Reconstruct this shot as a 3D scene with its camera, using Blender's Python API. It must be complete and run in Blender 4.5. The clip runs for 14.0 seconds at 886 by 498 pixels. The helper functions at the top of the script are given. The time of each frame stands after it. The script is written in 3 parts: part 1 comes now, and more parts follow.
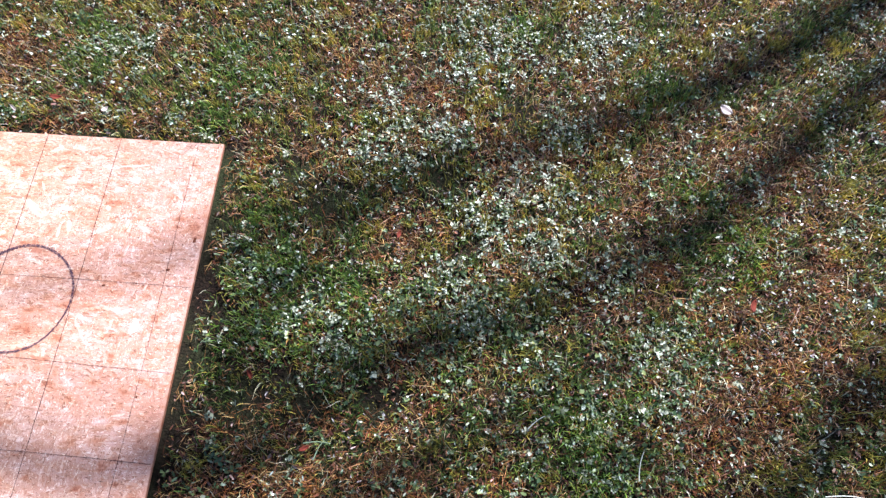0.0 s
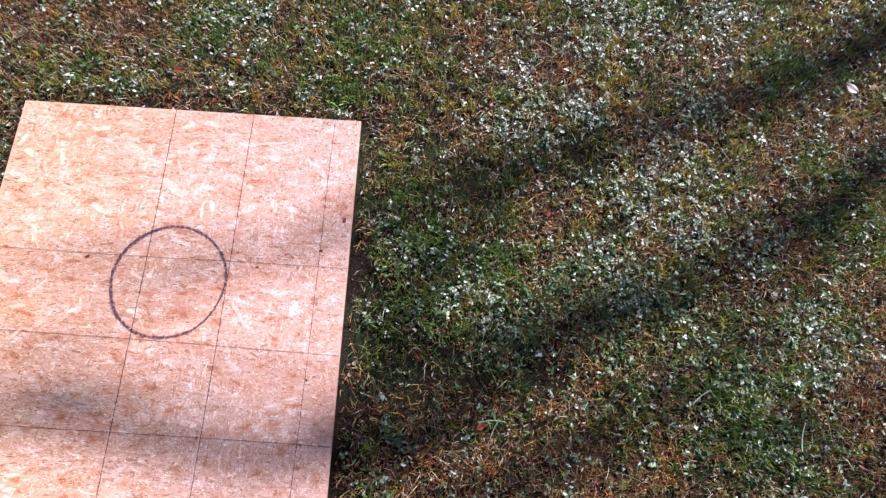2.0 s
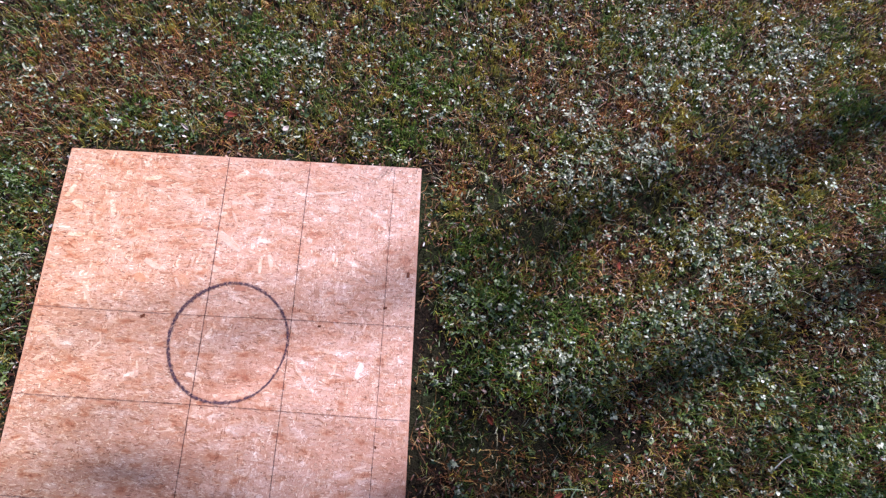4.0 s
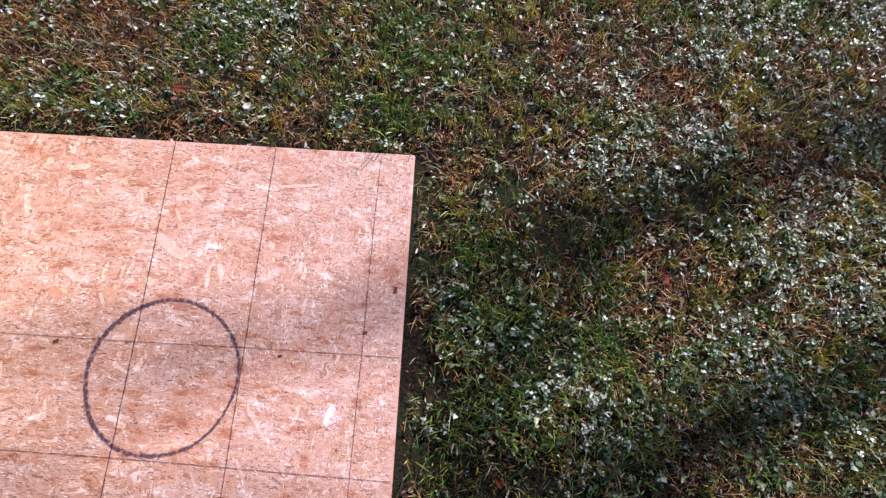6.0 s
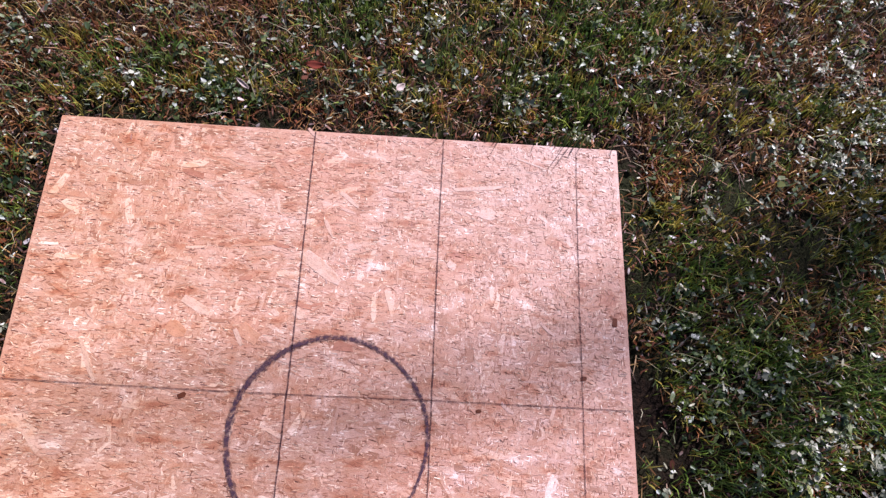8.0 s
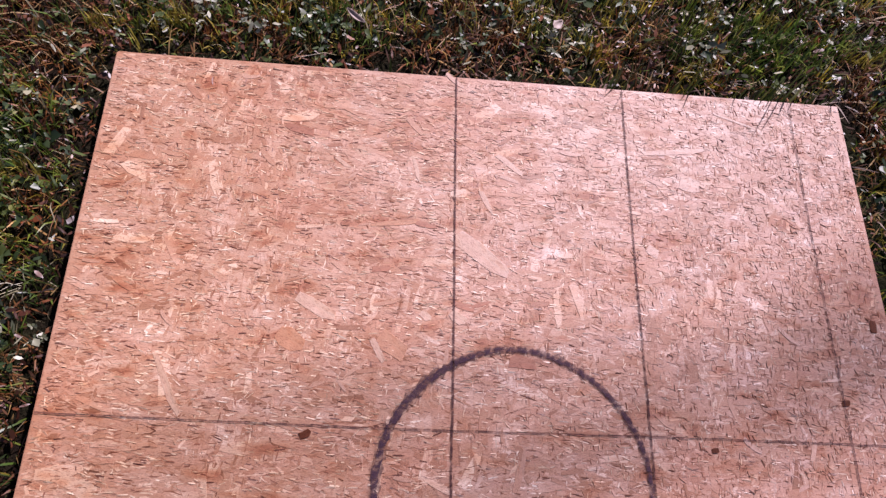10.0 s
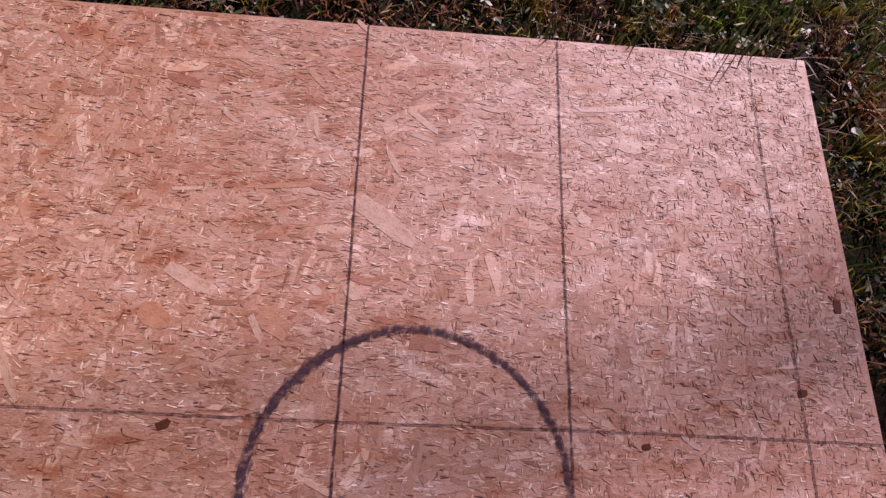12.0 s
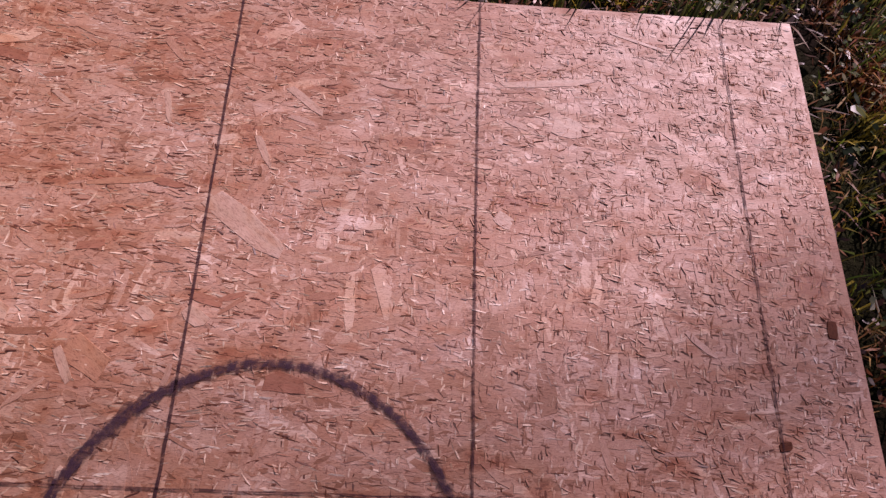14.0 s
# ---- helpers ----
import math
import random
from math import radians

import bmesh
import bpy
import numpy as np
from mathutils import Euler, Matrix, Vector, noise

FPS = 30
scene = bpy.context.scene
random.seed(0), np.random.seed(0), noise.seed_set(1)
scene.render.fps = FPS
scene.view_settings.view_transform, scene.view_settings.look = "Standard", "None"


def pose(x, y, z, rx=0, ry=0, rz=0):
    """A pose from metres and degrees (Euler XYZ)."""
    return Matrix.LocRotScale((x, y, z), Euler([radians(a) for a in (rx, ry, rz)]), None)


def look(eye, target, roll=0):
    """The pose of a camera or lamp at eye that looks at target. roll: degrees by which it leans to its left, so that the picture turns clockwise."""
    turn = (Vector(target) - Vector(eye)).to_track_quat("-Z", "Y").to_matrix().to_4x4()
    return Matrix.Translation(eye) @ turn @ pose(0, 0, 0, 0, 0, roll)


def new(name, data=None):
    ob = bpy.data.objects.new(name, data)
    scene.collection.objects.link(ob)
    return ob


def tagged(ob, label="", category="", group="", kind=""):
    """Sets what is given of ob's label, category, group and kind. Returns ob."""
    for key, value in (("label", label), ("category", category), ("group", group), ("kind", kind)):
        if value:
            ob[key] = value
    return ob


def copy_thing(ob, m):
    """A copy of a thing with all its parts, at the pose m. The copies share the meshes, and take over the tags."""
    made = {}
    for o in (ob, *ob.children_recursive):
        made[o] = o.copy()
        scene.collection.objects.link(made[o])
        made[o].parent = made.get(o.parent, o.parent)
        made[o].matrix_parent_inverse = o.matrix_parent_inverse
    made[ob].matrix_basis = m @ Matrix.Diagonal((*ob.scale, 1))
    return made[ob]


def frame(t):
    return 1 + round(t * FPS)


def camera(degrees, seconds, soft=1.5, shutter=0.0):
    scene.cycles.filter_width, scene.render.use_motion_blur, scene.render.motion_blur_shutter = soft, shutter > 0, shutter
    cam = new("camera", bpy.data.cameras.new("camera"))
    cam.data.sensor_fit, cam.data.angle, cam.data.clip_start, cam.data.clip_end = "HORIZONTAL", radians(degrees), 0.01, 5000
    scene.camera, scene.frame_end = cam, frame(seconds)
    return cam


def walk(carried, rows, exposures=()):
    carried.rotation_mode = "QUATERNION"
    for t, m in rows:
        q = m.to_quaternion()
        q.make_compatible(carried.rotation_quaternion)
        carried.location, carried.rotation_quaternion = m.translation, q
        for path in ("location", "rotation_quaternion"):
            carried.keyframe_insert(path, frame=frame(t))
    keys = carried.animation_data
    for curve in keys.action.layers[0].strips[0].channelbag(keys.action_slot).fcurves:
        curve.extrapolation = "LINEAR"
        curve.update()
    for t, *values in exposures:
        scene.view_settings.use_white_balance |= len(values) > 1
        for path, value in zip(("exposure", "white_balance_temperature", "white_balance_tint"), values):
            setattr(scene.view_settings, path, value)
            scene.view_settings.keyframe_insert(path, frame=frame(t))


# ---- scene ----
cam = camera(66.0, 14.0, soft=1.38)
PATH = [
    (0, (0.613, -0.884, 1.52), (0.563, -0.1, -0.319), 0.2),
    (0.2, (0.617, -0.894, 1.519), (0.584, -0.147, -0.336), 1.4),
    (0.5, (0.609, -0.917, 1.511), (0.604, -0.209, -0.36), 3.2),
    (0.7, (0.602, -0.932, 1.495), (0.616, -0.222, -0.374), 4.6),
    (1, (0.449, -0.941, 1.478), (0.492, -0.232, -0.392), 6.6),
    (1.2, (0.348, -0.936, 1.466), (0.405, -0.228, -0.403), 7.8),
    (1.5, (0.235, -0.915, 1.481), (0.309, -0.218, -0.393), 9.0),
    (2, (0.152, -0.872, 1.524), (0.232, -0.184, -0.352), 9.4),
    (2.2, (0.162, -0.867, 1.537), (0.239, -0.172, -0.336), 9.3),
    (2.5, (0.201, -0.849, 1.567), (0.273, -0.164, -0.311), 8.8),
    (3, (0.221, -0.841, 1.568), (0.293, -0.158, -0.31), 8.9),
    (3.2, (0.203, -0.828, 1.56), (0.283, -0.144, -0.318), 9.6),
    (3.5, (0.08, -0.805, 1.541), (0.178, -0.117, -0.334), 10.6),
    (3.7, (-0.018, -0.773, 1.525), (0.083, -0.095, -0.354), 11.0),
    (5.8, (0.028, -0.593, 1.255), (0.056, 0.065, -0.634), 5.5),
    (6, (0.045, -0.6, 1.192), (0.072, 0.074, -0.691), 5.4),
    (6.2, (0.057, -0.609, 1.132), (0.084, 0.08, -0.746), 5.4),
    (6.5, (0.068, -0.607, 1.081), (0.099, 0.076, -0.799), 5.7),
    (6.7, (0.045, -0.607, 1.056), (0.087, 0.079, -0.822), 6.5),
    (7, (-0.029, -0.583, 1.031), (0.031, 0.083, -0.854), 8.0),
    (7.2, (-0.102, -0.566, 1.012), (-0.027, 0.095, -0.874), 9.2),
    (7.5, (-0.203, -0.545, 0.991), (-0.105, 0.124, -0.892), 10.9),
    (7.8, (-0.288, -0.517, 0.955), (-0.176, 0.163, -0.922), 12.0),
    (8, (-0.313, -0.501, 0.931), (-0.198, 0.183, -0.945), 12.1),
    (8.2, (-0.324, -0.481, 0.896), (-0.212, 0.204, -0.98), 12.0),
    (8.5, (-0.312, -0.463, 0.845), (-0.206, 0.213, -1.034), 11.6),
    (8.8, (-0.276, -0.458, 0.784), (-0.16, 0.219, -1.095), 12.6),
    (9, (-0.294, -0.458, 0.764), (-0.156, 0.23, -1.109), 13.8),
    (9.2, (-0.383, -0.448, 0.73), (-0.218, 0.252, -1.136), 15.3),
    (11.3, (-0.571, -0.481, 0.624), (-0.379, 0.285, -1.214), 16.1),
    (11.5, (-0.531, -0.475, 0.607), (-0.355, 0.275, -1.239), 15.5),
    (11.7, (-0.481, -0.466, 0.594), (-0.316, 0.265, -1.26), 15.1),
    (12, (-0.42, -0.452, 0.584), (-0.26, 0.283, -1.269), 14.6),
    (12.2, (-0.386, -0.434, 0.583), (-0.228, 0.293, -1.273), 14.7),
    (12.5, (-0.397, -0.411, 0.58), (-0.225, 0.32, -1.274), 15.3),
    (12.8, (-0.421, -0.375, 0.561), (-0.237, 0.347, -1.295), 16.1),
    (13, (-0.422, -0.361, 0.546), (-0.239, 0.369, -1.307), 16.2),
    (13.2, (-0.416, -0.348, 0.526), (-0.235, 0.393, -1.323), 15.8),
    (13.5, (-0.387, -0.333, 0.5), (-0.236, 0.394, -1.357), 14.0),
    (13.7, (-0.356, -0.362, 0.489), (-0.231, 0.361, -1.371), 12.9),
    (14, (-0.314, -0.404, 0.469), (-0.203, 0.368, -1.373), 10.4),
]
walk(cam, [(t, look(eye, target, roll)) for t, eye, target, roll in PATH],
     exposures=[(0.0, 1.91, 5200, 11), (1.0, 1.81, 5200, 12), (2.0, 1.54, 5230, 16), (3.0, 1.3, 5260, 19), (6.0, 1.18, 5330, 20), (7.5, 1.02, 5480, 25),
                (9.0, 0.67, 5790, 33), (11.5, 0.18, 6120, 42), (12.5, -0.11, 6400, 50), (14.0, -0.11, 6500, 51)])

# ---- light: low clear sun from the north-east, blue sky ----
SUN_EL, SUN_AZ = 41.0, (0.52, 0.854)
SUN = Vector((SUN_AZ[0] * math.cos(radians(SUN_EL)), SUN_AZ[1] * math.cos(radians(SUN_EL)), math.sin(radians(SUN_EL)))).normalized()
world = bpy.data.worlds.new("sky")
scene.world = world
world.use_nodes = True
sky = world.node_tree.nodes.new("ShaderNodeTexSky")
sky.sky_type, sky.sun_disc = "NISHITA", False
sky.sun_elevation, sky.sun_rotation = radians(SUN_EL), math.atan2(SUN_AZ[0], SUN_AZ[1])
background = world.node_tree.nodes["Background"]
background.inputs[1].default_value = 0.047
world.node_tree.links.new(sky.outputs[0], background.inputs[0])
sun_data = bpy.data.lights.new("sun", "SUN")
sun_data.energy, sun_data.angle, sun_data.color = 5.0, radians(0.55), (1.0, 0.94, 0.87)
sun = new("sun", sun_data)
sun.matrix_world = look(SUN * 20, (0, 0, 0))

# ---- materials ----


class Nodes:
    """A small builder for node materials."""

    def __init__(self, name):
        self.mat = bpy.data.materials.new(name)
        self.mat.use_nodes = True
        self.tree = self.mat.node_tree
        self.bsdf = self.tree.nodes["Principled BSDF"]
        self.out = self.tree.nodes["Material Output"]

    def add(self, kind, **values):
        node = self.tree.nodes.new(kind)
        for key, value in values.items():
            node.inputs[key.replace("_", " ")].default_value = value
        return node

    def link(self, a, b):
        self.tree.links.new(a, b)

    def noise(self, scale, detail=4.0, stretch=(1, 1, 1), rough=0.6):
        coord = self.add("ShaderNodeTexCoord")
        mapping = self.add("ShaderNodeMapping", Scale=stretch)
        self.link(coord.outputs["Object"], mapping.inputs["Vector"])
        tex = self.add("ShaderNodeTexNoise", Scale=scale, Detail=detail, Roughness=rough)
        self.link(mapping.outputs[0], tex.inputs["Vector"])
        return tex.outputs[0]

    def ramp(self, source, stops):
        node = self.add("ShaderNodeValToRGB")
        ramp = node.color_ramp
        while len(ramp.elements) < len(stops):
            ramp.elements.new(0.5)
        for element, (at, color) in zip(ramp.elements, stops):
            element.position, element.color = at, (*color, 1)
        self.link(source, node.inputs[0])
        return node.outputs[0]

    def mix(self, factor, a, b, blend="MIX"):
        node = self.tree.nodes.new("ShaderNodeMix")
        node.data_type, node.blend_type = "RGBA", blend
        for value, socket in ((factor, node.inputs[0]), (a, node.inputs[6]), (b, node.inputs[7])):
            if isinstance(value, (int, float)):
                socket.default_value = value
            elif isinstance(value, tuple):
                socket.default_value = (*value, 1)
            else:
                self.link(value, socket)
        return node.outputs[2]

    def random(self):
        """One random number for each object and for each piece of a joined mesh."""
        geo, info = self.add("ShaderNodeNewGeometry"), self.add("ShaderNodeObjectInfo")
        total = self.tree.nodes.new("ShaderNodeMath")
        total.operation = "ADD"
        self.link(geo.outputs["Random Per Island"], total.inputs[0])
        self.link(info.outputs["Random"], total.inputs[1])
        part_of = self.tree.nodes.new("ShaderNodeMath")
        part_of.operation = "FRACT"
        self.link(total.outputs[0], part_of.inputs[0])
        return part_of.outputs[0]

    def bump(self, height, strength, distance):
        node = self.add("ShaderNodeBump", Strength=strength, Distance=distance)
        self.link(height, node.inputs["Height"])
        self.link(node.outputs[0], self.bsdf.inputs["Normal"])

    def done(self, color, rough, specular=0.5, through_light=0.0):
        if isinstance(color, tuple):
            self.bsdf.inputs["Base Color"].default_value = (*color, 1)
        else:
            self.link(color, self.bsdf.inputs["Base Color"])
        if not self.bsdf.inputs["Roughness"].is_linked:
            self.bsdf.inputs["Roughness"].default_value = rough
        self.bsdf.inputs["Specular IOR Level"].default_value = specular
        if through_light:
            leaf = self.add("ShaderNodeBsdfTranslucent")
            self.link(color, leaf.inputs[0])
            both = self.add("ShaderNodeMixShader", Fac=through_light)
            self.link(self.bsdf.outputs[0], both.inputs[1])
            self.link(leaf.outputs[0], both.inputs[2])
            self.link(both.outputs[0], self.out.inputs[0])
        return self.mat


def leaf_material(name, stops, rough, specular, through_light=0.25, patches=0.8):
    """Leaf colour by the piece, drifting from patch to patch of the lawn, with small dry stains."""
    n = Nodes(name)
    color = n.ramp(n.random(), stops)
    drift = n.ramp(n.noise(13, 3, (1, 1, 0.1), 0.65), [(0.32, (0.5, 0.55, 0.55)), (0.48, (1.0, 1.0, 1.0)), (0.66, (1.5, 1.25, 0.8))])
    color = n.mix(patches, color, drift, "MULTIPLY")
    color = n.mix(n.ramp(n.noise(45, 2), [(0.35, (0, 0, 0)), (0.7, (0.5, 0.5, 0.5))]), color, (0.7, 0.62, 0.5), "MULTIPLY")
    return n.done(color, rough, specular, through_light)


GRASS = leaf_material("green grass", [(0.0, (0.028, 0.05, 0.01)), (0.4, (0.075, 0.128, 0.02)), (0.75, (0.165, 0.225, 0.035)), (1.0, (0.36, 0.395, 0.11))], 0.36, 0.5, 0.35)
LUSH = leaf_material("lush green grass", [(0.0, (0.035, 0.078, 0.012)), (0.5, (0.095, 0.175, 0.022)), (1.0, (0.25, 0.34, 0.05))], 0.36, 0.5, 0.35)
OLIVE = leaf_material("olive grass", [(0.0, (0.12, 0.108, 0.014)), (0.5, (0.28, 0.235, 0.03)), (1.0, (0.52, 0.44, 0.09))], 0.42, 0.4, 0.35)
DRY = leaf_material("dry grass", [(0.0, (0.07, 0.024, 0.008)), (0.35, (0.145, 0.055, 0.016)), (0.7, (0.26, 0.125, 0.036)), (1.0, (0.47, 0.32, 0.13))], 0.5, 0.35, 0.25)
RUST = leaf_material("rust-red grass", [(0.0, (0.09, 0.022, 0.009)), (0.5, (0.2, 0.062, 0.018)), (1.0, (0.36, 0.17, 0.055))], 0.5, 0.35, 0.3)
BLEACHED = leaf_material("bleached grass", [(0.0, (0.28, 0.24, 0.12)), (0.5, (0.42, 0.37, 0.21)), (1.0, (0.6, 0.55, 0.4))], 0.4, 0.5, 0.3, 0.3)
LITTER = leaf_material("leaf litter", [(0.0, (0.022, 0.0095, 0.006)), (0.5, (0.076, 0.024, 0.011)), (0.9, (0.175, 0.058, 0.022)), (1.0, (0.27, 0.14, 0.075))], 0.42, 0.5, 0.1)
CLOVER = leaf_material("clover leaf", [(0.0, (0.022, 0.042, 0.014)), (0.5, (0.05, 0.08, 0.024)), (0.85, (0.11, 0.145, 0.042)), (1.0, (0.22, 0.25, 0.09))], 0.42, 0.5, 0.2, 0.6)
PALE = leaf_material("silvery leaf", [(0.0, (0.08, 0.095, 0.05)), (0.5, (0.185, 0.195, 0.115)), (1.0, (0.5, 0.49, 0.36))], 0.39, 0.55, 0.2, 0.3)


def soil_material():
    n = Nodes("soil and thatch")
    fine = n.ramp(n.noise(160, 6), [(0.3, (0.007, 0.0045, 0.003)), (0.55, (0.016, 0.01, 0.0065)), (0.8, (0.045, 0.024, 0.013))])
    patches = n.ramp(n.noise(3.5, 5), [(0.42, (0, 0, 0)), (0.62, (1, 1, 1))])
    color = n.mix(patches, fine, n.ramp(n.noise(120, 4), [(0.3, (0.009, 0.011, 0.004)), (0.7, (0.032, 0.034, 0.013))]))
    n.bump(n.noise(220, 6), 0.8, 0.01)
    return n.done(color, 0.95, 0.08)


def strand_material(name, stops, specular=0.55):
    """Pressed wood flakes: a tone by the piece, flush flakes of the layer below showing as soft patches, grain, specks."""
    n = Nodes(name)
    tone = n.ramp(n.random(), stops)
    grain = n.ramp(n.noise(70, 6, (1, 5, 3), 0.75), [(0.3, (0.83, 0.76, 0.72)), (0.52, (0.96, 0.94, 0.93)), (0.75, (1.08, 1.06, 1.04))])
    color = n.mix(0.85, tone, grain, "MULTIPLY")
    flake = n.ramp(n.noise(24, 2.2, (1, 2.0, 1), 0.55), [(0.3, (0.74, 0.5, 0.36)), (0.38, (0.94, 0.82, 0.7)), (0.44, (0.98, 0.98, 0.94)), (0.54, (1.0, 0.96, 0.94)), (0.63, (1.08, 1.15, 1.21)), (0.7, (1.2, 1.33, 1.44))])
    color = n.mix(1.0, color, flake, "MULTIPLY")
    blotch = n.ramp(n.noise(10, 5, (1, 1.6, 1), 0.65), [(0.3, (1.1, 1.13, 1.17)), (0.44, (1.03, 1.05, 1.04)), (0.57, (1.0, 0.93, 0.85)), (0.72, (0.9, 0.74, 0.64))])
    color = n.mix(1.0, color, blotch, "MULTIPLY")
    # Golden-to-pink wood tone, with the sunnier west and eastern sheen painted in.
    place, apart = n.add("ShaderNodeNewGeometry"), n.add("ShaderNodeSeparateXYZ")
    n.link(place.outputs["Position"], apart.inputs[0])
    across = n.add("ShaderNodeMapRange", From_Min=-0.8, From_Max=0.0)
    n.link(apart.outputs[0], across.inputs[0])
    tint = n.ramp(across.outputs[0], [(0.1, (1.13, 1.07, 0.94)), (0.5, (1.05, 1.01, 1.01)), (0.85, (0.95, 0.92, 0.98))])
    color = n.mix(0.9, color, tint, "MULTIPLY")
    specks = n.ramp(n.noise(420, 3, (1, 3, 2)), [(0.36, (0.58, 0.5, 0.47)), (0.48, (1, 1, 1)), (0.62, (1, 1, 1)), (0.75, (1.12, 1.13, 1.14))])
    color = n.mix(0.8, color, specks, "MULTIPLY")
    n.bump(n.noise(260, 4, (1, 3.5, 2), 0.6), 0.6, 0.00035)
    n.link(n.ramp(n.noise(38, 4, (1, 2.5, 1)), [(0.3, (0.44, 0.44, 0.44)), (0.7, (0.64, 0.64, 0.64))]), n.bsdf.inputs["Roughness"])
    return n.done(color, 0.5, specular)


SOIL = soil_material()
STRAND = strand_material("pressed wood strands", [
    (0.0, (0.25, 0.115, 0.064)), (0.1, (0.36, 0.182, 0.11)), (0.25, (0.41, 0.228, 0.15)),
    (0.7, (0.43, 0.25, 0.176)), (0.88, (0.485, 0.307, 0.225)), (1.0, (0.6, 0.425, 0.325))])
PALE_STRAND = strand_material("pale wood strands", [(0.0, (0.41, 0.242, 0.172)), (0.5, (0.43, 0.264, 0.196)), (1.0, (0.46, 0.3, 0.232))])
RED_STRAND = strand_material("red-brown wood strands", [(0.0, (0.29, 0.13, 0.075)), (0.5, (0.35, 0.175, 0.108)), (1.0, (0.39, 0.21, 0.135))])
CREAM_STRAND = strand_material("cream wood flakes", [(0.0, (0.46, 0.305, 0.23)), (1.0, (0.5, 0.35, 0.275))])
BRICK_STRAND = strand_material("brick-red wood flakes", [(0.0, (0.3, 0.125, 0.072)), (1.0, (0.35, 0.16, 0.098))])
ORANGE_STRAND = strand_material("orange wood flakes", [(0.0, (0.4, 0.2, 0.112)), (1.0, (0.42, 0.225, 0.138))])
VOID = strand_material("dark gaps", [(0.0, (0.09, 0.027, 0.014)), (0.5, (0.22, 0.085, 0.045)), (1.0, (0.34, 0.165, 0.095))])
LIGHT_FIBRE = strand_material("light fibres", [(0.0, (0.5, 0.35, 0.25)), (1.0, (0.7, 0.56, 0.44))])
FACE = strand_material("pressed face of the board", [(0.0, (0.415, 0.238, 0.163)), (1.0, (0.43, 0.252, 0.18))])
KNOT = strand_material("dark knots", [(0.0, (0.075, 0.024, 0.012)), (1.0, (0.12, 0.04, 0.02))], 0.12)
# Cut edge of the board; shade beside the grass is put into its colour.
SHADED_CORE = strand_material("glued core darkened as shade", [(0.0, (0.22, 0.1, 0.055)), (1.0, (0.27, 0.13, 0.075))])


def ink_material(name, color, cover):
    """Worn drawn line: lets the wood show where the ink skipped."""
    n = Nodes(name)
    n.bsdf.inputs["Base Color"].default_value = (*color, 1)
    n.bsdf.inputs["Roughness"].default_value = 0.75
    n.bsdf.inputs["Specular IOR Level"].default_value = 0.12
    clear = n.add("ShaderNodeBsdfTransparent")
    both = n.add("ShaderNodeMixShader")
    n.link(n.ramp(n.noise(210, 5), [(cover - 0.18, (0.88, 0.88, 0.88)), (cover, (0.6, 0.6, 0.6)), (cover + 0.16, (0.12, 0.12, 0.12))]), both.inputs[0])
    n.link(clear.outputs[0], both.inputs[1])
    n.link(n.bsdf.outputs[0], both.inputs[2])
    n.link(both.outputs[0], n.out.inputs[0])
    return n.mat


PENCIL = ink_material("dark chalk line", (0.062, 0.025, 0.028), 0.55)
MARKER = ink_material("charcoal marker", (0.07, 0.036, 0.052), 0.5)
SMUDGE = ink_material("marker smudge", (0.08, 0.04, 0.042), 0.4)


def bark_material():
    n = Nodes("bark")
    n.bump(n.noise(9, 6, (6, 6, 1)), 0.9, 0.03)
    return n.done(n.ramp(n.noise(14, 6, (4, 4, 1)), [(0.3, (0.04, 0.03, 0.022)), (0.7, (0.14, 0.11, 0.085))]), 0.9, 0.2)


BARK = bark_material()


def plain_leaf(name, dark, light, rough=0.55, specular=0.4):
    n = Nodes(name)
    return n.done(n.ramp(n.noise(70, 4), [(0.3, dark), (0.7, light)]), rough, specular, 0.1)


RED_LEAF = plain_leaf("red-brown dead leaf", (0.06, 0.01, 0.006), (0.16, 0.03, 0.014), 0.85, 0.15)
TAN_LEAF = plain_leaf("pale dead leaf", (0.26, 0.19, 0.15), (0.46, 0.36, 0.31))
GREEN_STRAW = plain_leaf("greenish straw", (0.13, 0.17, 0.09), (0.27, 0.32, 0.19))
STRAW = plain_leaf("bleached straw", (0.4, 0.36, 0.26), (0.66, 0.62, 0.5))

# ---- helpers for building ----


def mesh_from(name, verts, faces, material, smooth=False):
    mesh = bpy.data.meshes.new(name)
    mesh.from_pydata(verts if isinstance(verts, list) else verts.tolist(), [], faces if isinstance(faces, list) else faces.tolist())
    mesh.materials.append(material)
    if smooth:
        mesh.polygons.foreach_set("use_smooth", [True] * len(mesh.polygons))
    mesh.update()
    return mesh


def big_mesh(name, verts, triangles, material):
    """A mesh of triangles only, from arrays."""
    mesh = bpy.data.meshes.new(name)
    mesh.vertices.add(len(verts))
    mesh.vertices.foreach_set("co", np.asarray(verts, np.float32).ravel())
    count = len(triangles)
    mesh.loops.add(3 * count)
    mesh.loops.foreach_set("vertex_index", np.asarray(triangles, np.int32).ravel())
    mesh.polygons.add(count)
    mesh.polygons.foreach_set("loop_start", np.arange(0, 3 * count, 3, dtype=np.int32))
    mesh.polygons.foreach_set("use_smooth", np.ones(count, bool))
    mesh.materials.append(material)
    mesh.update()
    mesh.validate()
    return mesh


def part(name, data, parent, label=""):
    ob = new(name, data)
    ob.parent = parent
    return tagged(ob, label)


rng = np.random.default_rng(7)
BW, BH, BT, BTOP = 0.815, 0.917, 0.0115, 0.034   # board: width, length, thickness, height of its face

# ---- ground ----


